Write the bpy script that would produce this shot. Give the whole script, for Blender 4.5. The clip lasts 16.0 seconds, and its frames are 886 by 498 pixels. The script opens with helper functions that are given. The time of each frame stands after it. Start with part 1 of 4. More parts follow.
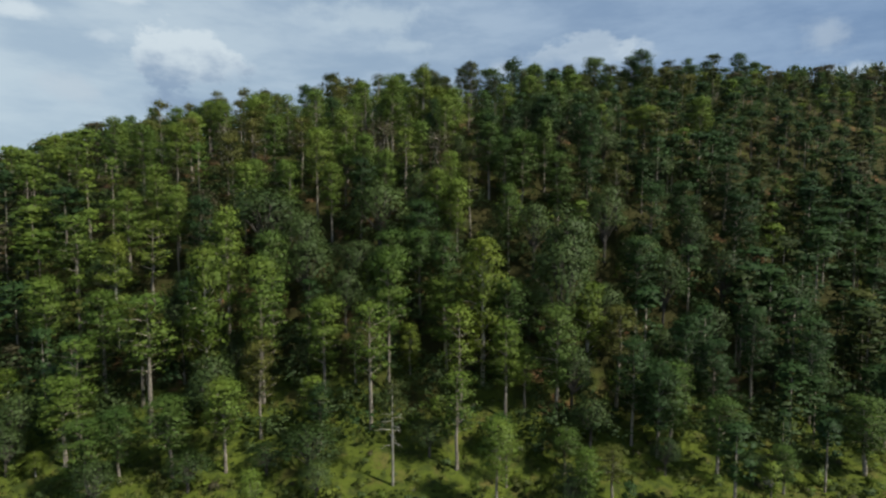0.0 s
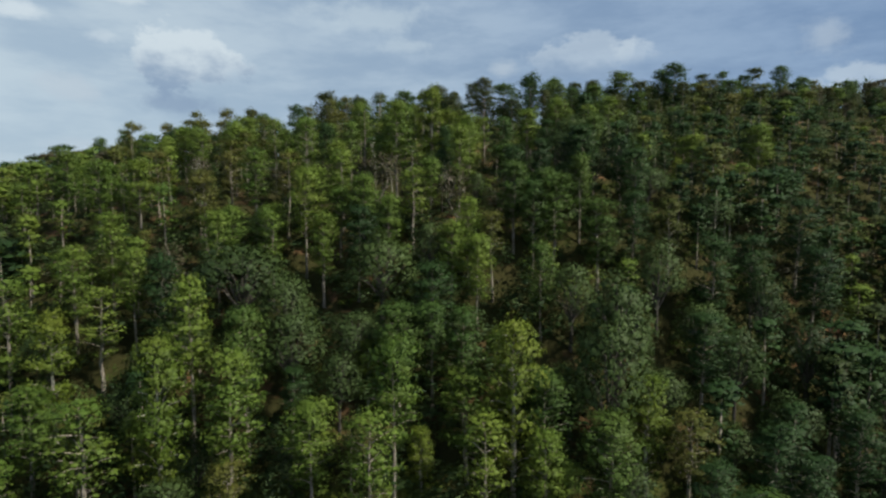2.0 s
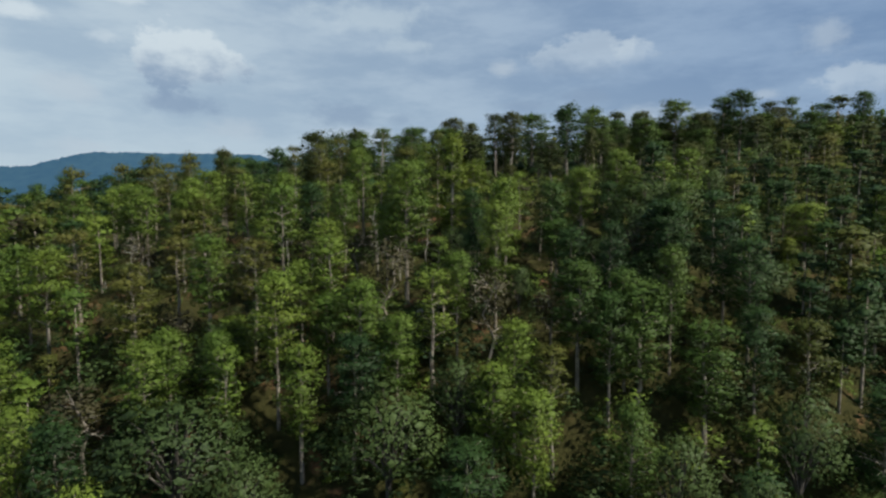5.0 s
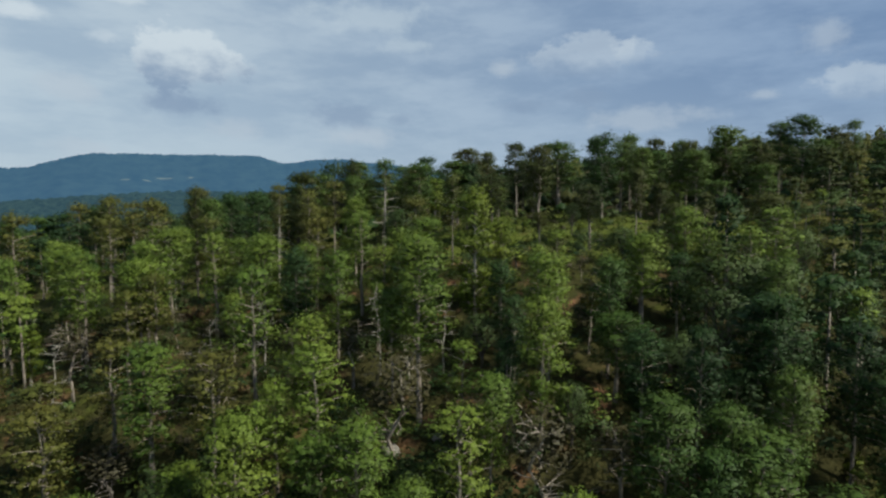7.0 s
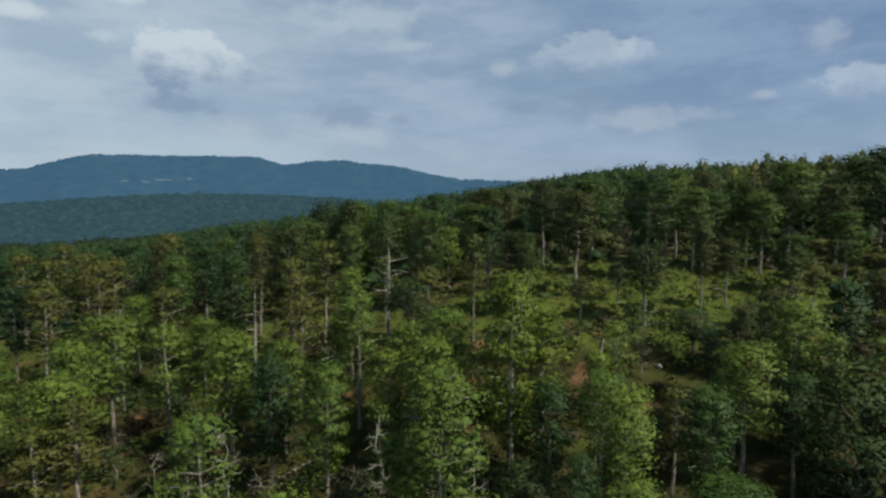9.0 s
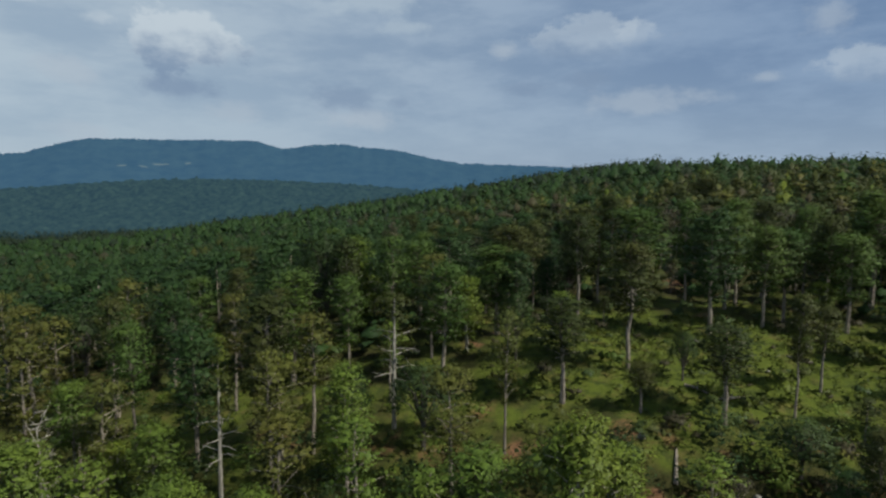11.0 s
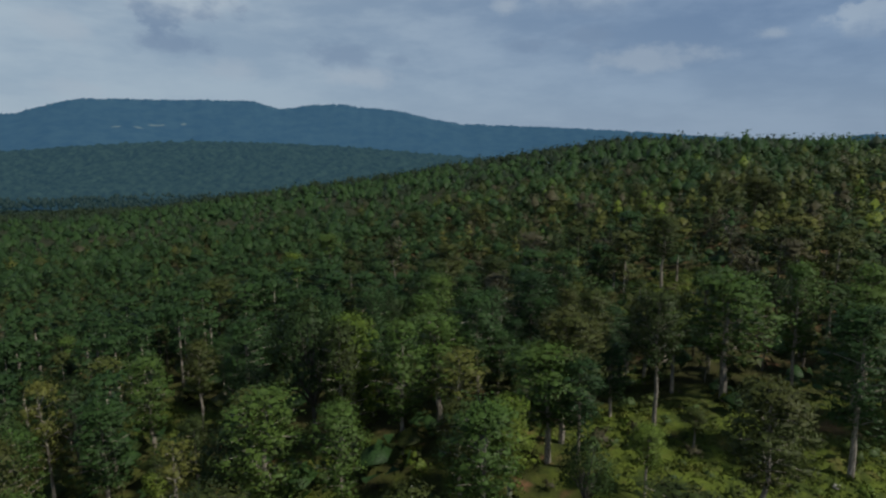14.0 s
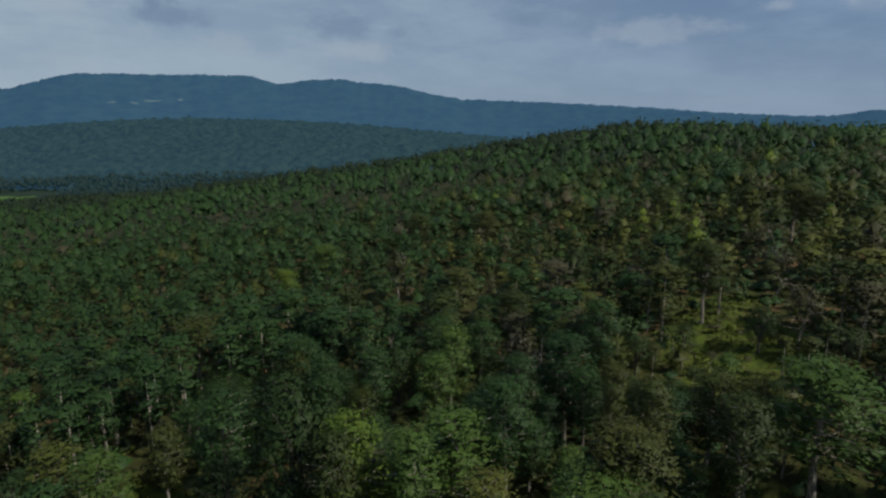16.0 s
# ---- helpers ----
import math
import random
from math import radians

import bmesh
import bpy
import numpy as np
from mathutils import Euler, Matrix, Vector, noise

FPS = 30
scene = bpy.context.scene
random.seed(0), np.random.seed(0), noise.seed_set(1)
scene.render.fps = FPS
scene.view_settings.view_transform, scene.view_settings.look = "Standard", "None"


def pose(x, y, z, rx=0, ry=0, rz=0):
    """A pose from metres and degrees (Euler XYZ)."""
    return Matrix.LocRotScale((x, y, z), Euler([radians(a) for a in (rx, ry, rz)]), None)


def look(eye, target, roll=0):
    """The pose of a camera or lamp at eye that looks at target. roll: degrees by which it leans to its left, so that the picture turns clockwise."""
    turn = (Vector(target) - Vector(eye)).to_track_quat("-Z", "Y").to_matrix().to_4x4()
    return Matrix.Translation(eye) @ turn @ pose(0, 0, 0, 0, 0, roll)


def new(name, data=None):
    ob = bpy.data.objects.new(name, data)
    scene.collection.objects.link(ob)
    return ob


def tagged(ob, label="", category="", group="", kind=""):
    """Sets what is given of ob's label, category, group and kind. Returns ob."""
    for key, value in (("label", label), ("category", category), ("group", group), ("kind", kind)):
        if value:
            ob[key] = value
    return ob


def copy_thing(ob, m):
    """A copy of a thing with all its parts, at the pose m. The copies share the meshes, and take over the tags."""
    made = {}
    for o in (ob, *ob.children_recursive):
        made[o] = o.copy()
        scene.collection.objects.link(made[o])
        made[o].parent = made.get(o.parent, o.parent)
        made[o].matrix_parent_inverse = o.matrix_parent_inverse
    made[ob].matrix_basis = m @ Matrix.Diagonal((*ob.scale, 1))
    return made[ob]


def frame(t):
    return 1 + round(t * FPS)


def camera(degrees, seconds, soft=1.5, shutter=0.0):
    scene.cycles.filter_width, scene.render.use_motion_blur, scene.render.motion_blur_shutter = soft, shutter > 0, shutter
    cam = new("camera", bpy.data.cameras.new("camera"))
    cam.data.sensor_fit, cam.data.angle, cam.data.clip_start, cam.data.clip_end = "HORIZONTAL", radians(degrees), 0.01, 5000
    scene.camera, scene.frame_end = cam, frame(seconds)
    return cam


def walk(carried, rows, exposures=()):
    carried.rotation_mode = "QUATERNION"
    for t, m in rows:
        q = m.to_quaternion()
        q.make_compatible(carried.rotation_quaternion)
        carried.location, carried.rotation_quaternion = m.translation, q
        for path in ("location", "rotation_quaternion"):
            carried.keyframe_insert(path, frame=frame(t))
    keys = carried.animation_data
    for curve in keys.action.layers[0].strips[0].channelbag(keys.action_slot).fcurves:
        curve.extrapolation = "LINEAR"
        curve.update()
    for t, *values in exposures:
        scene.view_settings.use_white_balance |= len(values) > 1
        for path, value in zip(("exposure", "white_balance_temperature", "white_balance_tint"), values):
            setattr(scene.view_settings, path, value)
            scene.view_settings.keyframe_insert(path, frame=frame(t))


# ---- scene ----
cam = camera(74.2, 16.0, soft=2.4)
# seconds, eye x, y, z, pitch in degrees: a steady climb along one line
PATH = [
    (0, 0.00, 0.00, 40.00, -5.00),
    (1, -1.29, 10.77, 44.52, -5.00),
    (2, -2.58, 21.53, 49.05, -5.00),
    (3, -3.87, 32.30, 53.57, -5.00),
    (4, -5.16, 43.07, 58.10, -5.00),
    (5, -6.45, 53.80, 62.61, -5.00),
    (6, -7.73, 64.48, 67.09, -5.00),
    (7, -8.99, 75.04, 71.53, -5.00),
    (8, -10.21, 85.19, 75.79, -5.00),
    (9, -11.37, 94.89, 79.87, -5.00),
    (9.5, -11.94, 99.59, 81.85, -5.10),
    (10, -12.49, 104.25, 83.80, -5.40),
    (10.5, -13.04, 108.85, 85.73, -5.95),
    (11, -13.59, 113.39, 87.64, -6.60),
    (11.5, -14.13, 117.89, 89.53, -7.30),
    (12, -14.66, 122.31, 91.39, -7.91),
    (12.5, -15.18, 126.65, 93.21, -8.59),
    (13, -15.69, 130.91, 95.00, -9.28),
    (13.5, -16.19, 135.09, 96.76, -9.87),
    (14, -16.68, 139.18, 98.48, -10.46),
    (14.5, -17.16, 143.23, 100.18, -11.05),
    (15, -17.65, 147.25, 101.87, -11.63),
    (15.5, -18.13, 151.25, 103.55, -12.23),
    (16, -18.60, 155.23, 105.22, -12.83),
]
walk(cam, [(t, pose(x, y, z, 90 + pitch, 0, 0)) for t, x, y, z, pitch in PATH],
     exposures=[(0, 0.11, 6480, 4.5), (7.0, 0.03, 6450, 4.5), (9.0, -0.05, 6420, 4.8), (12.0, -0.21, 6330, 5.5), (16.0, -0.44, 6180, 5)])

# ---- world, sun ----
SUN_AZ, SUN_EL = 117.0, 48.0      # degrees from +y towards +x, degrees above the horizon


def nd(tree, kind, **values):
    n = tree.nodes.new(kind)
    for k, v in values.items():
        if k in n.inputs:
            n.inputs[k].default_value = v
    return n


def math_node(tree, op, a, b=None, clamp=False):
    n = tree.nodes.new("ShaderNodeMath")
    n.operation, n.use_clamp = op, clamp
    for i, v in enumerate((a, b)):
        if v is None:
            continue
        if isinstance(v, (int, float)):
            n.inputs[i].default_value = v
        else:
            tree.links.new(v, n.inputs[i])
    return n.outputs[0]


def mix_rgb(tree, fac, a, b, blend="MIX"):
    n = tree.nodes.new("ShaderNodeMix")
    n.data_type, n.blend_type = "RGBA", blend
    for i, v in ((0, fac), (6, a), (7, b)):
        if isinstance(v, (int, float)):
            n.inputs[i].default_value = v
        elif isinstance(v, tuple):
            n.inputs[i].default_value = (*v, 1.0)
        else:
            tree.links.new(v, n.inputs[i])
    return n.outputs[2]


def ramp_node(tree, fac, lo, hi):
    n = tree.nodes.new("ShaderNodeMapRange")
    n.interpolation_type = "SMOOTHSTEP"
    n.inputs["From Min"].default_value, n.inputs["From Max"].default_value = lo, hi
    tree.links.new(fac, n.inputs["Value"])
    return n.outputs["Result"]


def noise_node(tree, vector, scale, detail=4.0, rough=0.55):
    n = tree.nodes.new("ShaderNodeTexNoise")
    n.inputs["Scale"].default_value, n.inputs["Detail"].default_value = scale, detail
    n.inputs["Roughness"].default_value = rough
    if vector is not None:
        tree.links.new(vector, n.inputs["Vector"])
    return n.outputs["Fac"]


def build_sky():
    world = bpy.data.worlds.new("sky")
    scene.world = world
    world.use_nodes = True
    t = world.node_tree
    t.nodes.clear()
    out, bg = t.nodes.new("ShaderNodeOutputWorld"), t.nodes.new("ShaderNodeBackground")
    t.links.new(bg.outputs[0], out.inputs[0])
    sky = t.nodes.new("ShaderNodeTexSky")
    sky.sky_type, sky.sun_disc = "NISHITA", False
    sky.sun_elevation, sky.sun_rotation = radians(SUN_EL), radians(SUN_AZ)
    clear = mix_rgb(t, 1.0, sky.outputs[0], (0.1, 0.1, 0.1), "MULTIPLY")
    way = t.nodes.new("ShaderNodeTexCoord").outputs["Generated"]
    sep = t.nodes.new("ShaderNodeSeparateXYZ")
    t.links.new(way, sep.inputs[0])
    x, y, z = sep.outputs
    az = math_node(t, "ARCTAN2", x, y)
    el = math_node(t, "ARCSINE", z)
    com = t.nodes.new("ShaderNodeCombineXYZ")
    t.links.new(az, com.inputs[0])
    t.links.new(math_node(t, "MULTIPLY", el, 3.2), com.inputs[1])
    flat = com.outputs[0]
    streak = noise_node(t, flat, 3.2, 7.0, 0.6)
    puff = noise_node(t, flat, 11.0, 6.0, 0.55)
    # a broken veil of grey stratus, brighter towards the left of the heading
    veil = ramp_node(t, streak, 0.38, 0.62)
    side = ramp_node(t, az, 0.75, -0.7)
    grey = mix_rgb(t, side, SKY["dull"], SKY["pale"])
    bright = mix_rgb(t, side, SKY["mid"], SKY["light"])
    cover = mix_rgb(t, veil, grey, bright)
    low = ramp_node(t, el, 0.20, -0.02)
    cover = mix_rgb(t, math_node(t, "MULTIPLY", low, 0.55), cover, SKY["low"])
    zenith = ramp_node(t, el, 0.32, 1.1)
    cover = mix_rgb(t, math_node(t, "MULTIPLY", zenith, 0.92), cover, (0.07, 0.115, 0.21))
    col = mix_rgb(t, 0.9, clear, cover)
    com2 = t.nodes.new("ShaderNodeCombineXYZ")
    t.links.new(az, com2.inputs[0])
    t.links.new(math_node(t, "MULTIPLY", el, 1.5), com2.inputs[1])
    billow = noise_node(t, com2.outputs[0], 17.0, 8.0, 0.62)
    wob = math_node(t, "MULTIPLY", math_node(t, "SUBTRACT", billow, 0.5), 2.6)
    # separate clouds: azimuth, elevation, half width, half height, tone, density; a heap is lit above and grey below
    for a, e, w, h, tone, force in CLOUDS:
        dx = math_node(t, "DIVIDE", math_node(t, "SUBTRACT", az, a), w)
        dy = math_node(t, "DIVIDE", math_node(t, "SUBTRACT", el, e), h)
        r = math_node(t, "SQRT", math_node(t, "ADD", math_node(t, "MULTIPLY", dx, dx), math_node(t, "MULTIPLY", dy, dy)))
        m = ramp_node(t, math_node(t, "ADD", r, wob), 1.16, 0.74 if tone == "heap" else 0.2)
        paint = SKY[tone] if tone != "heap" else mix_rgb(t, ramp_node(t, math_node(t, "ADD", dy, wob), -1.0, 0.4), SKY["shade"], SKY["white"])
        col = mix_rgb(t, math_node(t, "MULTIPLY", m, force), col, paint)
    t.links.new(col, bg.inputs["Color"])
    bg.inputs["Strength"].default_value = 1.0


SKY = {"dull": (0.165, 0.25, 0.42), "pale": (0.36, 0.45, 0.57), "mid": (0.25, 0.345, 0.52), "light": (0.50, 0.58, 0.67),
       "low": (0.42, 0.515, 0.65), "white": (0.62, 0.68, 0.75), "cream": (0.48, 0.54, 0.63), "shade": (0.24, 0.32, 0.46)}
CLOUDS = [
    (-0.405, 0.208, 0.086, 0.046, "heap", 0.80), (-0.412, 0.144, 0.065, 0.021, "shade", 0.80), (-0.561, 0.153, 0.062, 0.021, "cream", 0.55),
    (-0.618, 0.249, 0.045, 0.013, "white", 0.80), (-0.508, 0.229, 0.029, 0.012, "white", 0.50), (-0.489, 0.282, 0.037, 0.010, "white", 0.60),
    (-0.128, 0.286, 0.114, 0.029, "light", 0.60), (-0.061, 0.246, 0.057, 0.013, "light", 0.50), (0.232, 0.223, 0.095, 0.032, "heap", 0.36),
    (0.306, 0.225, 0.037, 0.022, "heap", 0.3), (0.228, 0.162, 0.060, 0.019, "shade", 0.65), (0.103, 0.211, 0.032, 0.014, "cream", 0.60),
    (0.125, 0.151, 0.044, 0.011, "shade", 0.55), (0.566, 0.219, 0.040, 0.028, "cream", 0.45), (0.609, 0.155, 0.056, 0.026, "heap", 0.40),
    (0.495, 0.151, 0.030, 0.010, "cream", 0.50), (0.321, 0.123, 0.108, 0.022, "cream", 0.50), (-0.128, 0.102, 0.080, 0.019, "cream", 0.60),
    (-0.161, 0.135, 0.073, 0.025, "shade", 0.65), (-0.073, 0.129, 0.027, 0.014, "shade", 0.50), (-0.547, 0.072, 0.056, 0.016, "cream", 0.40),
    (-0.337, 0.108, 0.051, 0.018, "cream", 0.45),
]
build_sky()
sun_data = bpy.data.lights.new("sun", "SUN")
sun_data.energy, sun_data.angle, sun_data.color = 5.0, radians(3.0), (1.0, 0.93, 0.80)
sun = new("sun", sun_data)
sun_way = Vector((math.sin(radians(SUN_AZ)) * math.cos(radians(SUN_EL)), math.cos(radians(SUN_AZ)) * math.cos(radians(SUN_EL)), math.sin(radians(SUN_EL))))
sun.matrix_world = look(sun_way * 500, (0, 0, 0))


# ---- materials ----
def material(name):
    m = bpy.data.materials.new(name)
    m.use_nodes = True
    t = m.node_tree
    return m, t, t.nodes["Principled BSDF"], t.nodes["Material Output"]


def place_vector(t):
    """World place, so that copies differ."""
    return t.nodes.new("ShaderNodeNewGeometry").outputs["Position"]


def foliage(name, dark, light, warm, rough=0.6, through_light=0.27):
    m, t, bsdf, out = material(name)
    geo = t.nodes.new("ShaderNodeNewGeometry")
    info = t.nodes.new("ShaderNodeObjectInfo")
    tone = t.nodes.new("ShaderNodeAttribute")
    tone.attribute_name = "tone"
    own = math_node(t, "FRACT", math_node(t, "ADD", info.outputs["Random"], tone.outputs["Fac"]))
    leafy = math_node(t, "ADD", math_node(t, "MULTIPLY", geo.outputs["Random Per Island"], 0.20),
                      math_node(t, "ADD", math_node(t, "MULTIPLY", noise_node(t, geo.outputs["Position"], 0.7, 2.0), 0.30),
                                math_node(t, "MULTIPLY", own, 0.50)))
    col = mix_rgb(t, leafy, dark, light)
    tint = math_node(t, "ADD", math_node(t, "MULTIPLY", own, 0.5),
                     math_node(t, "MULTIPLY", ramp_node(t, noise_node(t, geo.outputs["Position"], 0.11, 2.0), 0.38, 0.66), 0.5))
    col = mix_rgb(t, math_node(t, "MULTIPLY", tint, 0.75), col, warm)
    grain = ramp_node(t, noise_node(t, geo.outputs["Position"], 5.5, 2.0, 0.6), 0.36, 0.64)
    col = mix_rgb(t, 1.0, col, mix_rgb(t, grain, (0.50, 0.50, 0.53), (1.14, 1.14, 1.09)), "MULTIPLY")
    t.links.new(col, bsdf.inputs["Base Color"])
    bsdf.inputs["Roughness"].default_value = rough
    bsdf.inputs["Specular IOR Level"].default_value = 0.25
    tr = t.nodes.new("ShaderNodeBsdfTranslucent")
    t.links.new(col, tr.inputs["Color"])
    mx = t.nodes.new("ShaderNodeMixShader")
    mx.inputs[0].default_value = through_light
    t.links.new(bsdf.outputs[0], mx.inputs[1])
    t.links.new(tr.outputs[0], mx.inputs[2])
    t.links.new(mx.outputs[0], out.inputs[0])
    return m


def bark(name, dark, light):
    m, t, bsdf, _ = material(name)
    co = t.nodes.new("ShaderNodeTexCoord").outputs["Object"]
    mp = t.nodes.new("ShaderNodeMapping")
    mp.inputs["Scale"].default_value = (5, 5, 0.9)
    t.links.new(co, mp.inputs[0])
    grain = noise_node(t, mp.outputs[0], 1.6, 5.0, 0.65)
    col = mix_rgb(t, ramp_node(t, grain, 0.35, 0.68), dark, light)
    t.links.new(col, bsdf.inputs["Base Color"])
    bsdf.inputs["Roughness"].default_value = 0.9
    bump = t.nodes.new("ShaderNodeBump")
    bump.inputs["Strength"].default_value, bump.inputs["Distance"].default_value = 0.6, 0.05
    t.links.new(grain, bump.inputs["Height"])
    t.links.new(bump.outputs[0], bsdf.inputs["Normal"])
    return m


MAT = {
    "pine": foliage("pine_needles", (0.052, 0.102, 0.018), (0.164, 0.258, 0.040), (0.178, 0.226, 0.034)),
    # dark pines; this colour also paints cloud shade onto ordinary ones
    "pine_dark_shaded": foliage("dark_and_shaded_pine_needles", (0.015, 0.040, 0.013), (0.045, 0.094, 0.026), (0.042, 0.084, 0.020)),
    "pine_gold": foliage("yellowing_pine_needles", (0.054, 0.072, 0.014), (0.130, 0.156, 0.028), (0.140, 0.124, 0.029)),
    "pine_mid": foliage("green_pine_needles", (0.031, 0.072, 0.017), (0.090, 0.162, 0.031), (0.098, 0.144, 0.027)),
    # brownish-olive needles, with the hilltop's cloud shade mixed into the colour
    "pine_olive_dimmed": foliage("olive_needles_with_cloud_shade", (0.022, 0.041, 0.010), (0.066, 0.095, 0.020), (0.082, 0.081, 0.019)),
    # further ridge: air haze painted as flat, slightly blue needle colours
    "ridge": foliage("hazed_ridge_needles", (0.018, 0.034, 0.017), (0.027, 0.047, 0.021), (0.031, 0.045, 0.020)),
    "oak": foliage("oak_leaves", (0.026, 0.052, 0.016), (0.108, 0.156, 0.050), (0.082, 0.128, 0.035)),
    "oak_dark": foliage("dark_oak_leaves", (0.015, 0.034, 0.010), (0.052, 0.090, 0.024), (0.048, 0.082, 0.020)),
    "bright": foliage("fresh_leaves", (0.070, 0.120, 0.016), (0.150, 0.222, 0.030), (0.182, 0.208, 0.028)),
    "dry": foliage("dry_leaves", (0.048, 0.044, 0.024), (0.105, 0.094, 0.054), (0.090, 0.084, 0.040)),
    "shrub": foliage("shrub_leaves", (0.030, 0.058, 0.012), (0.095, 0.140, 0.028), (0.110, 0.110, 0.030)),
    "rust": foliage("withered_ferns", (0.060, 0.034, 0.016), (0.150, 0.090, 0.042), (0.120, 0.088, 0.034)),
    "grass": foliage("grass_blades", (0.060, 0.090, 0.014), (0.140, 0.180, 0.030), (0.150, 0.150, 0.035)),
    # valley woods: leaf colours dulled and blued for air haze
    "far": foliage("hazed_distant_woods", (0.008, 0.018, 0.014), (0.013, 0.027, 0.019), (0.016, 0.028, 0.018)),
    "bark": bark("pine_bark", (0.11, 0.094, 0.078), (0.36, 0.31, 0.26)),
    "bark_pale": bark("pale_bark", (0.17, 0.155, 0.13), (0.40, 0.375, 0.33)),
    "stone": bark("weathered_stone", (0.13, 0.125, 0.11), (0.32, 0.30, 0.27)),
    "bark_dark": bark("oak_bark", (0.035, 0.030, 0.026), (0.12, 0.105, 0.09)),
}


def ground_material():
    m, t, bsdf, _ = material("forest_floor")
    pos = place_vector(t)
    fine = noise_node(t, pos, 1.4, 6.0, 0.65)
    mid = noise_node(t, pos, 0.16, 5.0, 0.6)
    wide = noise_node(t, pos, 0.045, 3.0, 0.5)
    grass = mix_rgb(t, fine, (0.048, 0.068, 0.010), (0.118, 0.146, 0.022))
    worn = ramp_node(t, noise_node(t, pos, 0.33, 5.0, 0.65), 0.50, 0.68)
    grass = mix_rgb(t, math_node(t, "MULTIPLY", worn, 0.65), grass, (0.125, 0.098, 0.036))
    tuft = ramp_node(t, noise_node(t, pos, 0.55, 5.0, 0.7), 0.46, 0.62)
    grass = mix_rgb(t, math_node(t, "MULTIPLY", tuft, 0.75), grass, (0.030, 0.044, 0.011))
    litter = mix_rgb(t, fine, (0.019, 0.022, 0.007), (0.062, 0.056, 0.019))
    soil = mix_rgb(t, fine, (0.120, 0.060, 0.032), (0.240, 0.135, 0.075))
    cover = t.nodes.new("ShaderNodeAttribute")
    cover.attribute_name = "turf"
    lush = ramp_node(t, math_node(t, "ADD", math_node(t, "MULTIPLY", cover.outputs["Fac"], 0.40), mid), 0.44, 0.76)
    col = mix_rgb(t, lush, litter, grass)
    col = mix_rgb(t, math_node(t, "MULTIPLY", ramp_node(t, noise_node(t, pos, 0.21, 4.0, 0.6), 0.54, 0.68), math_node(t, "MULTIPLY", ramp_node(t, wide, 0.42, 0.56), ramp_node(t, cover.outputs["Fac"], 0.75, 0.25))), col, soil)
    col = mix_rgb(t, ramp_node(t, cover.outputs["Fac"], -0.3, -0.9), col, (0.020, 0.036, 0.026))
    t.links.new(col, bsdf.inputs["Base Color"])
    bsdf.inputs["Roughness"].default_value = 0.95
    bsdf.inputs["Specular IOR Level"].default_value = 0.15
    bump = t.nodes.new("ShaderNodeBump")
    bump.inputs["Strength"].default_value, bump.inputs["Distance"].default_value = 0.7, 0.3
    t.links.new(fine, bump.inputs["Height"])
    t.links.new(bump.outputs[0], bsdf.inputs["Normal"])
    return m


def backdrop_material(name, low, high, haze_glow, scale=0.012):
    """Far woods behind kilometres of air: haze put into base colour and emission."""
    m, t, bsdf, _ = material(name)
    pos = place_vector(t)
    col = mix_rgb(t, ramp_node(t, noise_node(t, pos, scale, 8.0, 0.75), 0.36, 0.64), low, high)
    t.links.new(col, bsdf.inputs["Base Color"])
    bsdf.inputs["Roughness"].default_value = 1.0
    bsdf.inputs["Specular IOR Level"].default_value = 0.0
    bsdf.inputs["Emission Color"].default_value = (*haze_glow, 1)
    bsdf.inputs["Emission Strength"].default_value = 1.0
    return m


# the valley woods' haze, added as a faint bluish emission
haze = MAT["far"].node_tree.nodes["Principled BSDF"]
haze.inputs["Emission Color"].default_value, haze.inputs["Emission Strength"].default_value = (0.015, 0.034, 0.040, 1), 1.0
GROUND = ground_material()
# mountains: blue air haze painted as base colour and emission
MOUNTAIN = backdrop_material("hazed_mountain_woods", (0.016, 0.034, 0.044), (0.027, 0.050, 0.056), (0.026, 0.066, 0.132))
# hill across the valley: thinner haze, again in colour and emission
FAR_HILL = backdrop_material("hazed_hill_woods", (0.006, 0.012, 0.010), (0.024, 0.040, 0.028), (0.020, 0.046, 0.074), 0.05)
PALE = backdrop_material("hazed_pale_field", (0.06, 0.085, 0.09), (0.10, 0.125, 0.12), (0.035, 0.07, 0.115))
FIELD = backdrop_material("far_field_grass", (0.06, 0.11, 0.03), (0.09, 0.15, 0.045), (0.005, 0.012, 0.008))


# ---- terrain ----
PROFILE_Y = np.array([-5000, -60, 40, 62, 75, 85, 92, 100, 108, 115, 122, 128, 133, 140, 148, 155, 162, 170, 182, 200, 230, 270, 320, 380, 450, 520, 600, 680, 780, 950, 1300, 5000.0])
PROFILE_Z = np.array([-4, -4, -4, -3, -1, 2.5, 7, 15, 24, 31.5, 39, 44.5, 48, 51.3, 54.3, 57, 60, 62.3, 64.5, 66.5, 66.5, 66, 65.5, 66, 67.5, 68.5, 68, 62, 44, 0, -58, -75.0])


def smooth_wave(x, y):
    return (np.sin(x * 0.061 + 1.3 * np.sin(y * 0.023)) * np.sin(y * 0.053 + 0.8) * 1.2 + np.sin(x * 0.17 + y * 0.11) * 0.35
            + np.sin(x * 0.29 - y * 0.23 + 1.0) * 0.2)


def profile(q):
    """The hillside's height along the heading, eased over a few metres."""
    return sum(np.interp(q + d, PROFILE_Y, PROFILE_Z) for d in (-4, -2, 0, 2, 4)) / 5


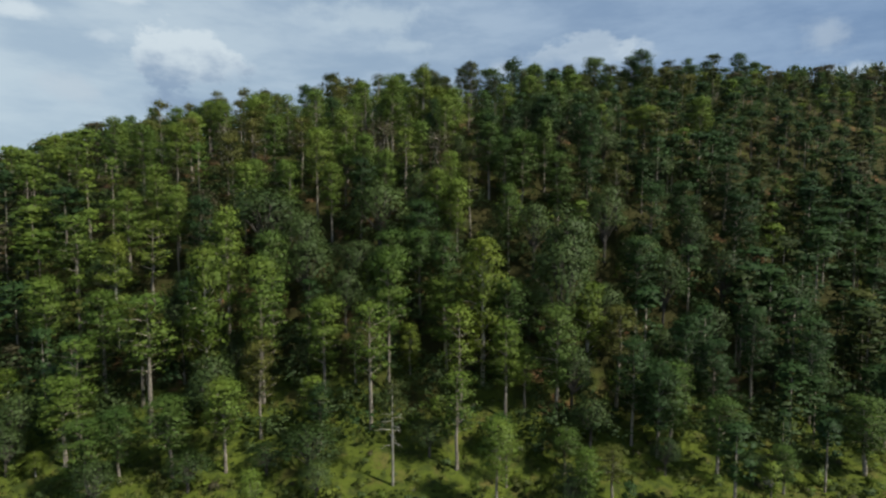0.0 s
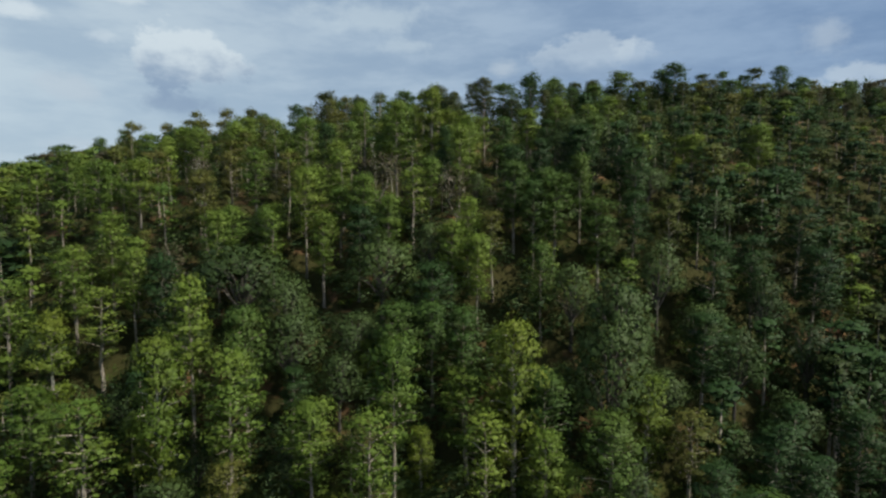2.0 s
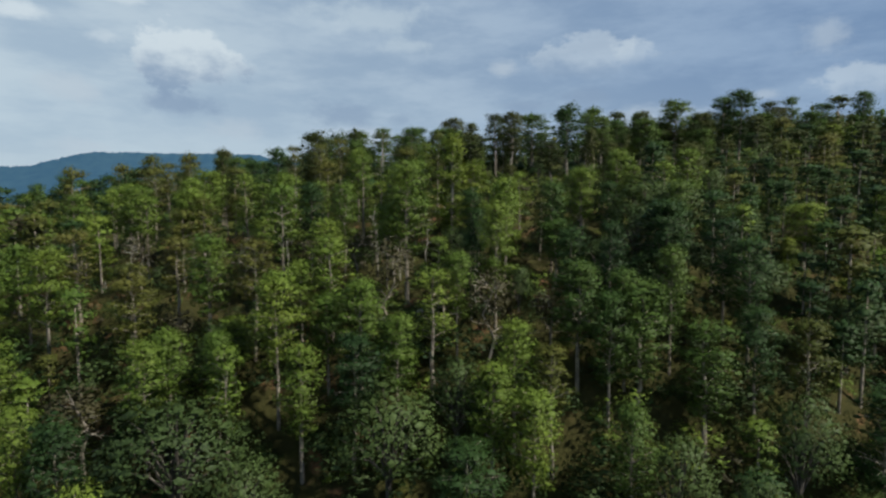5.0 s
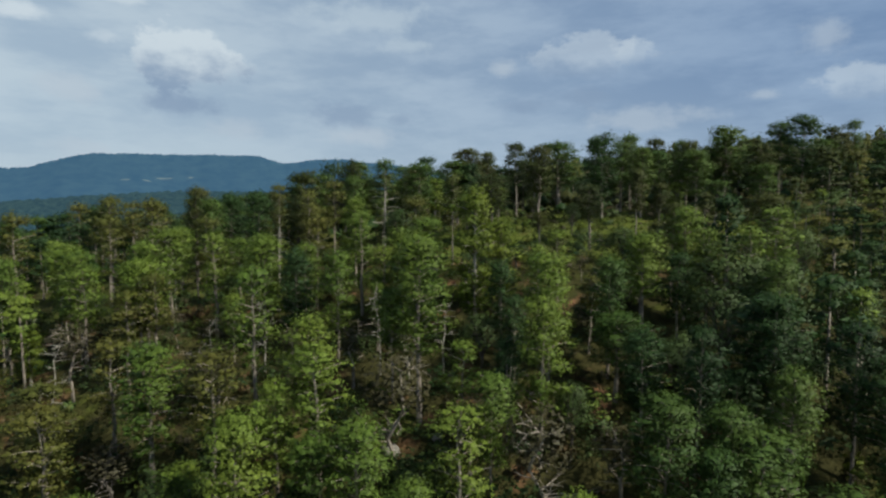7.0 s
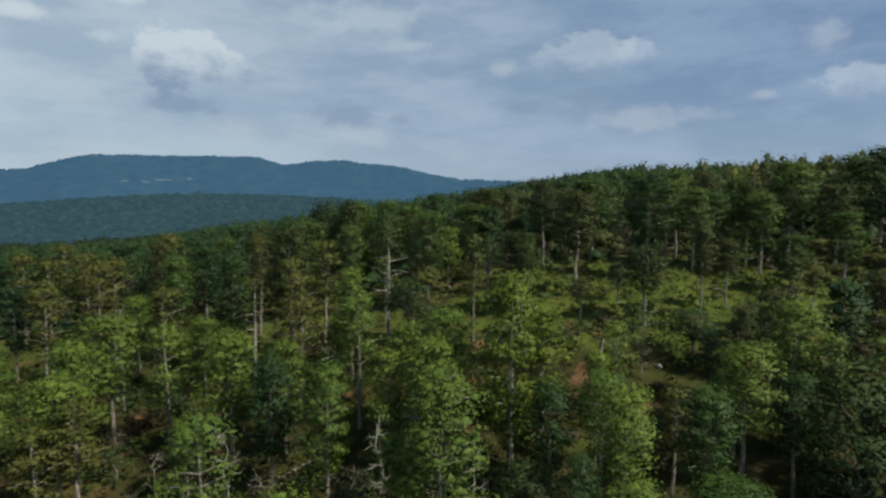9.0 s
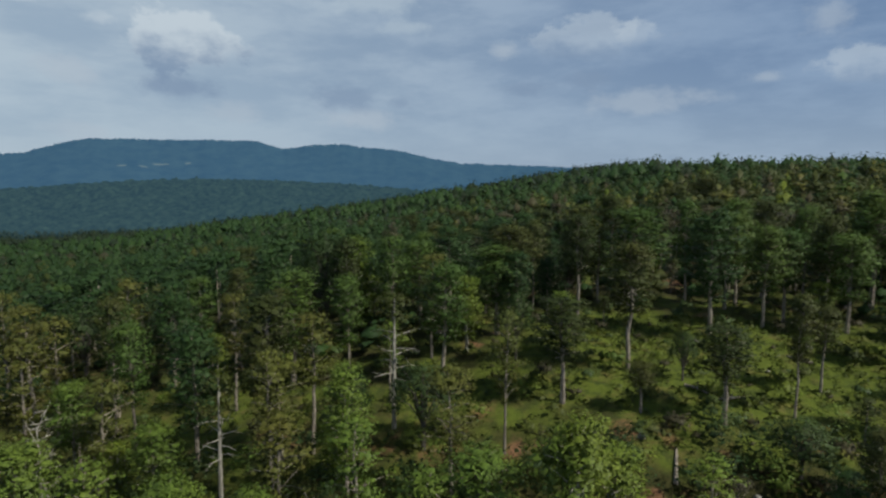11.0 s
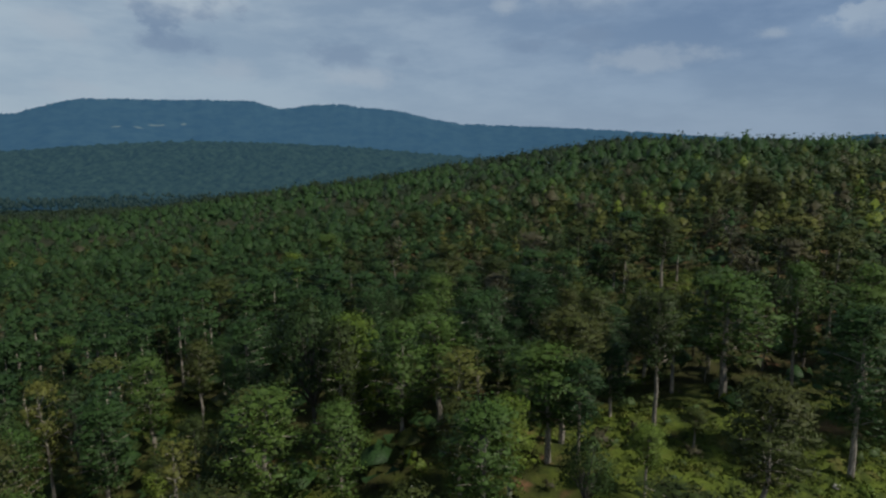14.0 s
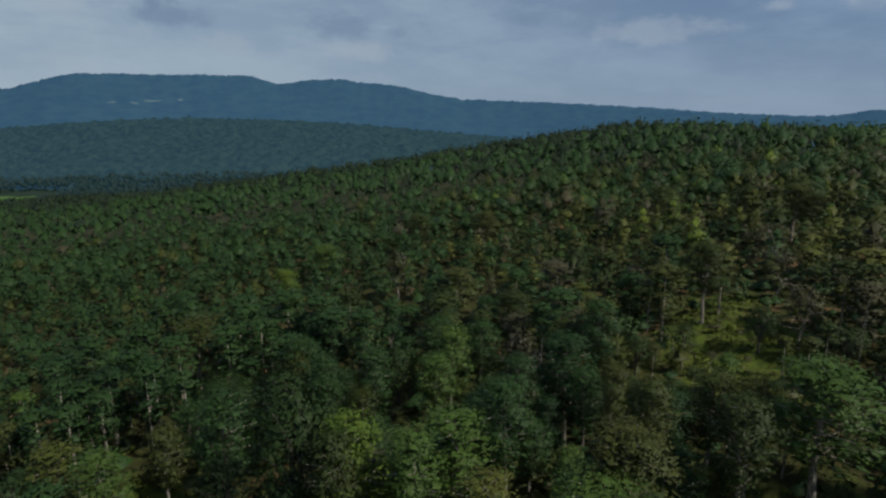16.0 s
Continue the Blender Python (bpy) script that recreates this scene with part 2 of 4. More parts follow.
def height(x, y):
    x, y = np.asarray(x, float), np.asarray(y, float)
    shift = np.where(x > 0, 0.0022 * np.minimum(x, 140) ** 2, 0.0012 * np.minimum(-x, 140) ** 2)
    near = np.clip((y - 100) / 90, 0, 1)
    q = y - shift * (1 - np.clip((y - 180) / 120, 0, 1))
    z = profile(q)
    far = np.clip((y - 280) / 220, 0, 1)
    near_right = 0.075 * np.minimum(x, 320) + 0.0001 * np.minimum(x, 320) ** 2 + 0.04 * np.clip(x - 320, 0, 600)
    right = near_right * (1 - far) + far * (0.13 * np.minimum(x, 125) + -0.03 * np.clip(x - 125, 0, 600))
    left = 0.135 * np.maximum(x, -250) + 0.06 * np.clip(x + 250, -600, 0)
    tilt = np.where(x > 0, right, left)
    z = z + near * near * (3 - 2 * near) * tilt * np.clip((1500 - y) / 700, 0, 1)
    z = z + 5.0 * np.exp(-((x - 110) / 45) ** 2 - ((y - 285) / 55) ** 2)
    floor_z = -78.0
    z = np.where(z > floor_z + 8, z, floor_z + 8 * np.exp(np.minimum(z - floor_z - 8, 0) / 8))
    # a low wooded swell in the valley beyond
    hill = 140 * np.exp(-((x + 900) / 1350) ** 2 - ((y - 2350) / 520) ** 2) + 45 * np.exp(-((x + 420) / 420) ** 2 - ((y - 1750) / 260) ** 2)
    return z + hill + smooth_wave(x, y) * np.clip((2500 - np.abs(y)) / 2500, 0, 1)


def graded(lo, hi, fine_lo, fine_hi, step, grow):
    mid = list(np.arange(fine_lo, fine_hi + 1e-6, step))
    s = step
    while mid[-1] < hi:
        s *= grow
        mid.append(min(mid[-1] + s, hi))
    s = step
    while mid[0] > lo:
        s *= grow
        mid.insert(0, max(mid[0] - s, lo))
    return np.array(mid)


def link_mesh(name, verts, faces, mats, parent=None, index=None, smooth=False, normals=None):
    me = bpy.data.meshes.new(name)
    me.from_pydata(np.asarray(verts, float).tolist(), [], np.asarray(faces).tolist() if isinstance(faces, np.ndarray) else faces)
    for m in mats:
        me.materials.append(m)
    if index is not None:
        me.polygons.foreach_set("material_index", np.asarray(index, np.int32))
    if smooth or normals is not None:
        me.polygons.foreach_set("use_smooth", np.ones(len(me.polygons), bool))
    if normals is not None:
        me.normals_split_custom_set_from_vertices(np.asarray(normals, float).tolist())
    ob = new(name, me)
    ob.parent = parent
    return ob


def sheet(xs, ys, zfun):
    X, Y = np.meshgrid(xs, ys)
    V = np.stack([X.ravel(), Y.ravel(), zfun(X, Y).ravel()], 1)
    n, r = len(xs), len(ys)
    i = (np.arange(r - 1)[:, None] * n + np.arange(n - 1)[None]).ravel()
    return V, np.stack([i, i + 1, i + n + 1, i + n], 1)


gv, gf = sheet(graded(-4900, 4900, -120, 120, 3.5, 1.07), graded(-4900, 4900, 40, 300, 3.5, 1.07), height)
ground = tagged(link_mesh("ground", gv, gf, [GROUND], smooth=True), "grassy hillside with reddish soil and needle litter", "ground", kind="structure")


# ---- tree shapes ----
def tube(points, radii, sides=5):
    P = np.asarray(points, float)
    V, F = [], []
    for i, p in enumerate(P):
        d = P[min(i + 1, len(P) - 1)] - P[max(i - 1, 0)]
        d /= np.linalg.norm(d) + 1e-9
        a = np.cross(d, (0.3, 0.9, 0.2)); a /= np.linalg.norm(a)
        b = np.cross(d, a)
        for k in range(sides):
            w = 2 * math.pi * k / sides
            V.append(p + radii[i] * (math.cos(w) * a + math.sin(w) * b))
    for i in range(len(P) - 1):
        for k in range(sides):
            k2 = (k + 1) % sides
            F.append((i * sides + k, i * sides + k2, (i + 1) * sides + k2, (i + 1) * sides + k))
    F.append(tuple(range((len(P) - 1) * sides, len(P) * sides)))
    return np.array(V), F


def join(parts):
    """Shapes of vertices, faces and, for foliage, normals, as one."""
    V, F, N, n = [], [], [], 0
    for v, f, *nor in parts:
        V.append(v)
        N.append(nor[0] if nor else np.zeros((len(v), 3)))
        F += [tuple(i + n for i in face) for face in f]
        n += len(v)
    return np.concatenate(V), F, np.concatenate(N)


def leaves(rng, centres, outward, size, slim=0.36):
    """Loose three-cornered sprays, facing up and outward at random, shaded as one soft mass."""
    n = len(centres)
    nor = outward * 0.6 + np.array([0, 0, 0.4]) + rng.normal(0, 0.55, (n, 3))
    nor /= np.linalg.norm(nor, axis=1)[:, None]
    tan = np.cross(nor, rng.normal(0, 1, (n, 3)))
    tan /= np.linalg.norm(tan, axis=1)[:, None]
    bit = np.cross(nor, tan)
    s = (size * rng.uniform(0.6, 1.4, n))[:, None]
    V = np.empty((n, 3, 3))
    V[:, 0] = centres - tan * s * 0.55
    V[:, 1] = centres + tan * s * 0.45 - bit * s * slim
    V[:, 2] = centres + tan * s * 0.45 + bit * s * slim
    soft = outward * 0.85 + np.array([0, 0, 0.32]) + nor * 0.15
    soft /= np.linalg.norm(soft, axis=1)[:, None]
    return V.reshape(-1, 3), [tuple(q) for q in np.arange(3 * n).reshape(-1, 3).tolist()], np.repeat(soft, 3, 0)


def ball(rng, n, shell=0.45):
    d = rng.normal(0, 1, (n, 3))
    d /= np.linalg.norm(d, axis=1)[:, None]
    return d * (shell + (1 - shell) * rng.uniform(0, 1, n) ** 0.5)[:, None], d


OCTA = np.array([(1, 0, 0), (0, 1, 0), (-1, 0, 0), (0, -1, 0), (0, 0, 1), (0, 0, -1.0)])
OCTA_F = [(0, 1, 4), (1, 2, 4), (2, 3, 4), (3, 0, 4), (1, 0, 5), (2, 1, 5), (3, 2, 5), (0, 3, 5)]


def core(rng, c, r, rz):
    """An uneven lump of close foliage at the heart of a clump."""
    V = OCTA * rng.uniform(0.6, 1.05, (6, 1)) + rng.normal(0, 0.08, (6, 3))
    a = rng.uniform(0, 6.28)
    V = V @ np.array([(math.cos(a), math.sin(a), 0), (-math.sin(a), math.cos(a), 0), (0, 0, 1)])
    N = V / np.linalg.norm(V, axis=1)[:, None]
    return V * np.array([r, r, rz]) + np.asarray(c), OCTA_F, N


def crown_of(rng, clumps, per, size, heart=0.45, whole=0.75, slim=0.36):
    C, O, cores = [], [], []
    mid = np.mean([c for c, _, _ in clumps], axis=0)
    for c, r, rz in clumps:
        k = max(3, int(per * r * r + 0.5))
        p, d = ball(rng, k, 0.5)
        C.append(np.asarray(c) + p * np.array([r, r, rz]) * 1.12)
        side = (np.asarray(c) - mid) * [1, 1, 0.5]
        out = side / (np.linalg.norm(side) + 0.5)
        O.append(d * (1.15 - whole) + whole * out)
        cv, cf, cn = core(rng, c, r * heart, rz * heart)
        cn = cn * (1.15 - whole) + whole * out + [0, 0, 0.3]
        cores.append((cv, cf, cn / np.linalg.norm(cn, axis=1)[:, None]))
    return join(cores + [leaves(rng, np.concatenate(C), np.concatenate(O), size, slim)])


def pine_clumps(rng, H, R, base, tiers=9, per_tier=4.6):
    """Boughs in uneven whorls round a stem, under a rounded top: full below the middle, blunt above."""
    clumps, boughs = [], []
    lean = rng.normal(0, 0.012, 2)
    turn = rng.uniform(0, 6.28)
    lop = rng.uniform(0, 6.28)
    for i in range(tiers):
        u = (i + 0.25 + rng.uniform(-0.25, 0.25)) / tiers
        env = (1 - max(0.0, (u - 0.36) / 0.70) ** 2.3) ** 0.62 * (0.62 + 0.38 * min(1, u / 0.30))
        n = max(3, int(per_tier * (0.65 + 0.5 * env) + rng.uniform(0, 1)))
        turn += 0.9 + rng.uniform(-0.3, 0.3)
        for k in range(n):
            a = turn + 6.28 * k / n + rng.uniform(-0.35, 0.35)
            z = H * (base + (0.95 - base) * u) + rng.normal(0, 0.35)
            L = R * env * rng.uniform(0.68, 0.98) * (1 + 0.16 * math.cos(a - lop))
            d = np.array([math.cos(a), math.sin(a), rng.uniform(0.05, 0.36)])
            root = np.array([lean[0] * z, lean[1] * z, z])
            boughs.append((root - [0, 0, 0.45], root + d * L * 0.55, root + d * L))
            for f in ((0.48, 0.90) if L > 1.5 else (0.75,)):
                r = rng.uniform(0.75, 1.25) * (0.34 + 0.175 * R) * (1.08 if f < 0.6 else 1.0) * (0.92 + 0.22 * u)
                clumps.append((root + d * L * f + rng.normal(0, 0.18, 3), r, r * rng.uniform(0.56, 0.78)))
    for k in range(7):
        a, out = turn + 1.05 * k, 0.36 * R * (k > 0)
        r = 0.34 * R * rng.uniform(0.85, 1.1)
        clumps.append((np.array([lean[0] * H + out * math.cos(a), lean[1] * H + out * math.sin(a), H - r * (0.8 if k == 0 else 1.35)]), r, r * 0.85))
    return clumps, boughs, lean


def pine(rng, H=20.0, R=3.4, base=0.36, tiers=9, per_tier=4.6, per=46, size=0.36):
    clumps, boughs, lean = pine_clumps(rng, H, R, base, tiers, per_tier)
    zs = np.linspace(-0.8, H * 0.95, 7)
    bend = rng.normal(0, 0.10, (7, 2)); bend[0] = bend[1] = 0
    stem = tube([(lean[0] * max(z, 0) + b[0], lean[1] * max(z, 0) + b[1], z) for z, b in zip(zs, bend)],
                [0.30, 0.25, 0.22, 0.18, 0.13, 0.08, 0.03], 7)
    arms = join([tube(b, [0.075, 0.05, 0.02], 3) for b in boughs])
    return {"trunk": stem, "branches": arms, "crown": crown_of(rng, clumps, per, size, 0.50, 0.62, 0.20)}


def light_pine(rng, H=19.0, R=3.0, base=0.36):
    """The same habit with fewer, larger clumps."""
    clumps, _, lean = pine_clumps(rng, H, R, base, 5, 2.4)
    clumps = [(c, r * 1.25, z * 1.35) for c, r, z in clumps]
    stem = tube([(0, 0, -0.8), (lean[0] * H * 0.5, lean[1] * H * 0.5, H * 0.5), (lean[0] * H, lean[1] * H, H * 0.93)], [0.30, 0.2, 0.03], 5)
    return {"trunk": stem, "branches": None, "crown": crown_of(rng, clumps, 9.5, 0.62, 0.62, 0.65, 0.24)}


def oak_clumps(rng, H, R, count):
    clumps, boughs = [], []
    for i in range(count):
        u = (i + 0.5) / count
        a = i * 2.4 + rng.uniform(-0.3, 0.3)
        pol = math.acos(1 - 1.25 * u)
        k = rng.uniform(0.72, 1.0)
        c = np.array([R * k * math.sin(pol) * math.cos(a), R * k * math.sin(pol) * math.sin(a), H * 0.56 + H * 0.40 * k * math.cos(pol)])
        r = rng.uniform(0.20, 0.30) * R * (1.6 if count < 25 else 1.0)
        clumps.append((c, r, r * 0.8))
        if i % 3 == 0:
            boughs.append(((0, 0, H * rng.uniform(0.22, 0.34)), c * [0.5, 0.5, 0.85], c))
    clumps.append((np.array([0, 0, H * 0.68]), R * 0.55, H * 0.16))
    return clumps, boughs


def oak(rng, H=13.0, R=4.6, count=52, per=52, size=0.27, limbs=True, small=False):
    clumps, boughs = oak_clumps(rng, H, R, count)
    stem = tube([(0, 0, -0.8), (0.05, 0, H * 0.15), (0.1, 0.1, H * 0.35), (0, 0.1, H * 0.6)], [0.36, 0.30, 0.22, 0.10], 7)
    arms = join([tube(b, [0.14, 0.09, 0.03], 4) for b in boughs]) if limbs else None
    return {"trunk": stem, "branches": arms, "crown": crown_of(rng, clumps, per, size, 0.55 if small else 0.45)}


def bare(rng, H=13.0, spread=3.0, crown=0):
    """A standing dead tree with crooked limbs."""
    pts = [(rng.normal(0, 0.12) * i, rng.normal(0, 0.12) * i, -0.6 + (H + 0.6) * i / 5) for i in range(6)]
    stem = tube(pts, [0.17, 0.145, 0.12, 0.09, 0.06, 0.02], 6)
    arms = []
    for i in range(15):
        u = rng.uniform(0.35, 0.95)
        k = int(u * 5)
        root = np.array(pts[k]) * (1 - (u * 5 - k)) + np.array(pts[k + 1]) * (u * 5 - k)
        a = rng.uniform(0, 6.28)
        L = spread * (1.15 - 0.7 * u) * rng.uniform(0.5, 1.1)
        d = np.array([math.cos(a), math.sin(a), rng.uniform(-0.1, 0.7)])
        mid = root + d * L * 0.5 + rng.normal(0, 0.12, 3)
        tip = mid + (d + rng.normal(0, 0.35, 3)) * L * 0.5
        limb = [tube([root, mid, tip], [0.055, 0.036, 0.012], 4)]
        for _ in range(2):
            limb.append(tube([mid, mid + (d + rng.normal(0, 0.6, 3)) * L * 0.4], [0.035, 0.01], 3))
        arms.append(join(limb))
    out = {"trunk": stem, "branches": None, "limbs": arms, "crown": None}
    if crown:
        p, d = ball(rng, crown, 0.2)
        out["crown"] = leaves(rng, p * np.array([spread * 0.8, spread * 0.8, H * 0.25]) + [0, 0, H * 0.76], d, 0.34)
    return out


def snag(rng, H=15.0):
    """A pale pine with long dead limbs below and a thin crown above."""
    lean = rng.normal(0, 0.02, 2)
    axis = [np.array([lean[0] * z, lean[1] * z, z]) for z in (-0.8, H * 0.3, H * 0.6, H * 0.96)]
    arms = []
    for i in range(13):
        z, a = H * (0.34 + 0.36 * (i + rng.uniform(0, 0.8)) / 13), i * 2.4 + rng.uniform(-0.5, 0.5)
        L = rng.uniform(1.3, 3.0)
        root = np.array([lean[0] * z, lean[1] * z, z])
        d = np.array([math.cos(a), math.sin(a), rng.uniform(0.0, 0.3)])
        mid, tip = root + d * L * 0.55, root + d * L + [0, 0, rng.uniform(-0.7, 0.1)]
        arms.append(join([tube([root, mid, tip], [0.07, 0.045, 0.015], 4), tube([mid, mid + (d + rng.normal(0, 0.5, 3)) * 0.8], [0.03, 0.01], 3)]))
    clumps, _, _ = pine_clumps(rng, H, 2.7, 0.62, 4, 3.4)
    return {"trunk": tube(axis, [0.24, 0.2, 0.15, 0.03], 7), "branches": None, "limbs": arms,
            "crown": crown_of(rng, [(c, r * 0.85, z * 0.8) for c, r, z in clumps], 34, 0.34, 0.4, 0.6, 0.2)}


def far_crown(rng, H, R, sprays):
    """A lumpy core with loose sprays, for woods too far to tell boughs apart."""
    lump = core(rng, (0, 0, H * 0.66), R * (0.72 if sprays else 1.25), H * (0.19 if sprays else 0.36))
    if not sprays:
        return lump
    p, d = ball(rng, sprays, 0.65)
    p[:, :2] *= (1.05 - 0.35 * np.maximum(p[:, 2:], 0))
    return join([lump, leaves(rng, p * [R, R, H * 0.24] + [0, 0, H * 0.70], d, R * (0.30 if sprays > 40 else 0.50), 0.26)])


# ---- woods: where each tree stands ----
rng = np.random.default_rng(7)


def bump2(x, y, cx, cy, rx, ry):
    return math.exp(-((x - cx) / rx) ** 2 - ((y - cy) / ry) ** 2)


PLACED = []      # kind, then each tree's place, height and breadth
PLACED.append(("pine", [(-31, 80.6, 14, 6.4), (2, 82, 15, 6), (-54.8, 82.1, 14, 7.1), (-55.2, 86.1, 17, 8.2), (-11.1, 88, 20.6, 7.2), (-45.3, 88.2, 22, 8.4), (2.7, 90, 19, 6.6), (-19, 91.5, 18, 6.7), (-29, 92.3, 24.4, 7.5), (-8.8, 93, 24.1, 6.8), (-55.9, 94.7, 18, 7), (-68.3, 99.3, 18, 6.9), (-37.3, 100.7, 25.5, 6.4), (-53.7, 107.6, 17, 7), (-68.5, 108.7, 19, 8.1), (2.7, 110.4, 17, 5.3), (-51.1, 112.6, 17, 5.5), (-60.5, 112.7, 18, 6.3), (-22, 116.1, 16, 5.7), (-30.3, 116.5, 16, 4.9), (-39.4, 116.9, 17, 6.1), (1.6, 117.5, 15, 4.9), (-57.7, 118.7, 17, 6.3), (-11.7, 118.8, 15, 5)]))
PLACED.append(("pine", [(-32.2, 119.2, 14, 4.4), (-37.7, 119.3, 15, 5.2), (-25.8, 120.7, 19.3, 5.9), (-7.7, 122.2, 16, 6.5), (-16.3, 122.4, 16, 6.1), (-4.7, 125.6, 14, 4.7), (-24.7, 128.4, 13, 4.6), (-20.8, 128.7, 16, 6.5), (-36.6, 128.8, 17, 6.5), (-58.1, 129.1, 17, 6.5), (-65.6, 129.3, 17, 6.5), (0.4, 129.3, 17, 5.5), (-7.1, 132.2, 11, 4.2), (-22.5, 133.1, 15, 5.9), (-74.1, 133.7, 17, 5.8), (-28.9, 135.5, 19.4, 6), (-11.5, 135.7, 20.5, 6.7), (-14.6, 138.7, 13, 4.2), (2.7, 138.8, 15, 5.3), (61, 141, 14.6, 6.2), (48.1, 142, 10.2, 9.4), (27.5, 144.1, 14, 5), (-46.1, 145.7, 15, 6.6), (-21.9, 146, 15, 4.4)]))
PLACED.append(("pine", [(23.6, 146.6, 13, 3.6), (32.7, 148.1, 15, 6), (3.1, 148.6, 12, 3.1), (21.6, 148.7, 15, 5.3), (-56.5, 150.8, 15, 5.8), (-32.6, 152, 15, 6.2), (-68.7, 153.7, 15, 5.7), (-60.5, 155, 15, 6.6), (-40.3, 155, 15, 5.1), (-20.3, 155.9, 15, 5), (-47.3, 156.9, 15, 6.7), (-22.2, 163.2, 14, 4.5)]))
PLACED.append(("bright", [(15.6, 79.5, 3, 6.4), (-58.1, 80.4, 4, 8.8), (-37.7, 91.5, 26.9, 5.9), (6.6, 95, 25.3, 7.8), (24.3, 96.2, 17, 7.1), (-57.6, 102.3, 20, 6.7), (-4.9, 149, 19.2, 6.4), (-1.2, 153.7, 13, 6.3), (-23.9, 167.3, 6, 4.5), (36.6, 190, 7.4, 4.2), (-27.3, 203.2, 17.1, 7.5), (-55.6, 287.3, 12, 6.9)]))
PLACED.append(("oak", [(-2, 84, 6, 6.7), (-35, 87.3, 13, 8.3), (20.6, 90.9, 12, 7.1), (19.7, 97, 23, 10), (-17.1, 101.4, 12, 6.6), (22.1, 103, 21.6, 8.3), (-24.4, 104.3, 14, 10), (-26.3, 109, 14, 9), (17, 109.8, 14, 7.6), (-34.2, 112.5, 16, 15.6), (-12.1, 113.3, 15, 11.8), (31.3, 113.3, 15, 8.7), (-5, 116.4, 13, 6.5), (-11.8, 123.5, 10, 5.9), (3.5, 130, 8, 3.1), (21.5, 138, 11, 9), (28.5, 141, 12, 9), (24.7, 143, 12.3, 12.1), (38.8, 152.8, 11, 4.8)]))
PLACED.append(("pine_gold", [(23, 76.4, 8, 7.2), (-27.9, 86.8, 16, 6), (28, 92, 17, 6.8), (5.4, 115, 15, 4.8), (35.1, 118.9, 16, 5.8), (-44.5, 125.3, 16, 6.3), (-46.9, 128.8, 14, 6.7), (-42.9, 133.6, 13, 5.6), (-57.2, 134.7, 15, 6.9), (-45.9, 142.4, 13, 5.6), (8.4, 143.6, 11, 3.4), (-43.2, 143.8, 14, 5.2), (-27.2, 158.5, 14, 6), (-12.7, 162.1, 14, 5.9), (-29.4, 165, 15.7, 3.8), (-7.5, 168.7, 15.1, 3.3), (-63.4, 170, 15.8, 6), (-29.9, 170, 11.9, 5.8), (-27.1, 171.5, 15.2, 4.8), (-57.5, 172, 17.6, 5.8), (-66.4, 176, 18.3, 5.5), (-84.7, 178, 18.9, 6.7), (-39.6, 184.3, 15.4, 4.3), (-63.3, 186, 16.2, 6.4)]))
PLACED.append(("pine_gold", [(-70.5, 192, 16.4, 6.2), (-82.6, 193, 16.9, 6), (-76.8, 195.7, 17.2, 6.5), (-14.8, 196.9, 12.4, 5.9), (-59.4, 197.6, 17.6, 5.1), (-37.4, 198.4, 11.4, 6), (-61.2, 212.8, 12.4, 10.2)]))
# those low on the right are ordinary pines, darkened to paint cloud shade
PLACED.append(("pine_dark_shaded", [(31.8, 83.8, 15, 6.5), (28.5, 85.8, 17, 6.3), (42.3, 88.7, 16, 6.9), (38.5, 90.6, 18, 6.7), (59.3, 92.1, 18, 7.2), (50.2, 93.1, 18, 6.5), (34.3, 103.2, 18, 7.7), (40.1, 113.6, 17, 6.7), (47.1, 114.8, 17, 7.2), (57.9, 116.3, 17, 7.4), (29.3, 119.1, 16, 5.9), (59.2, 123.6, 17, 7.9), (31.4, 125.2, 17, 6.7), (14.7, 128.1, 15, 4.6), (29.7, 128.4, 16, 5.7), (-2.7, 130.5, 12, 3.3), (-1.4, 136, 12, 3), (-39.8, 173, 15.5, 6.1), (-73.2, 178, 14.3, 5.3), (22.2, 190.2, 17.2, 7.4), (-3.4, 192.3, 11.9, 5.4), (65.4, 197.7, 18.2, 8.1), (2.6, 202.2, 9, 4.8)]))
PLACED.append(("snag", [(-7, 79, 15.7, 4.1), (-34.5, 165.5, 13.9, 4.5), (-18.9, 174.3, 15.5, 5.5)]))
PLACED.append(("dry", [(-47.3, 117.6, 12, 7.5), (-0.7, 123.2, 14, 6.1), (7, 125.9, 8, 5), (-40.7, 128.6, 7, 5.3), (-6.3, 128.9, 8, 5.2), (-13.5, 129.2, 14, 6.5), (-33.7, 137.3, 9, 5.9), (-52.1, 141.5, 10, 5), (-19.4, 141.6, 8, 4.5), (51.4, 224.7, 11.4, 5.2), (-7.7, 232.3, 11.4, 5.1), (35.7, 239.2, 10, 5.5), (44.5, 261.2, 11, 5.6), (53.1, 279.8, 11, 8.6), (-29.2, 287.2, 12, 5.5), (-32.5, 358.6, 12, 7)]))
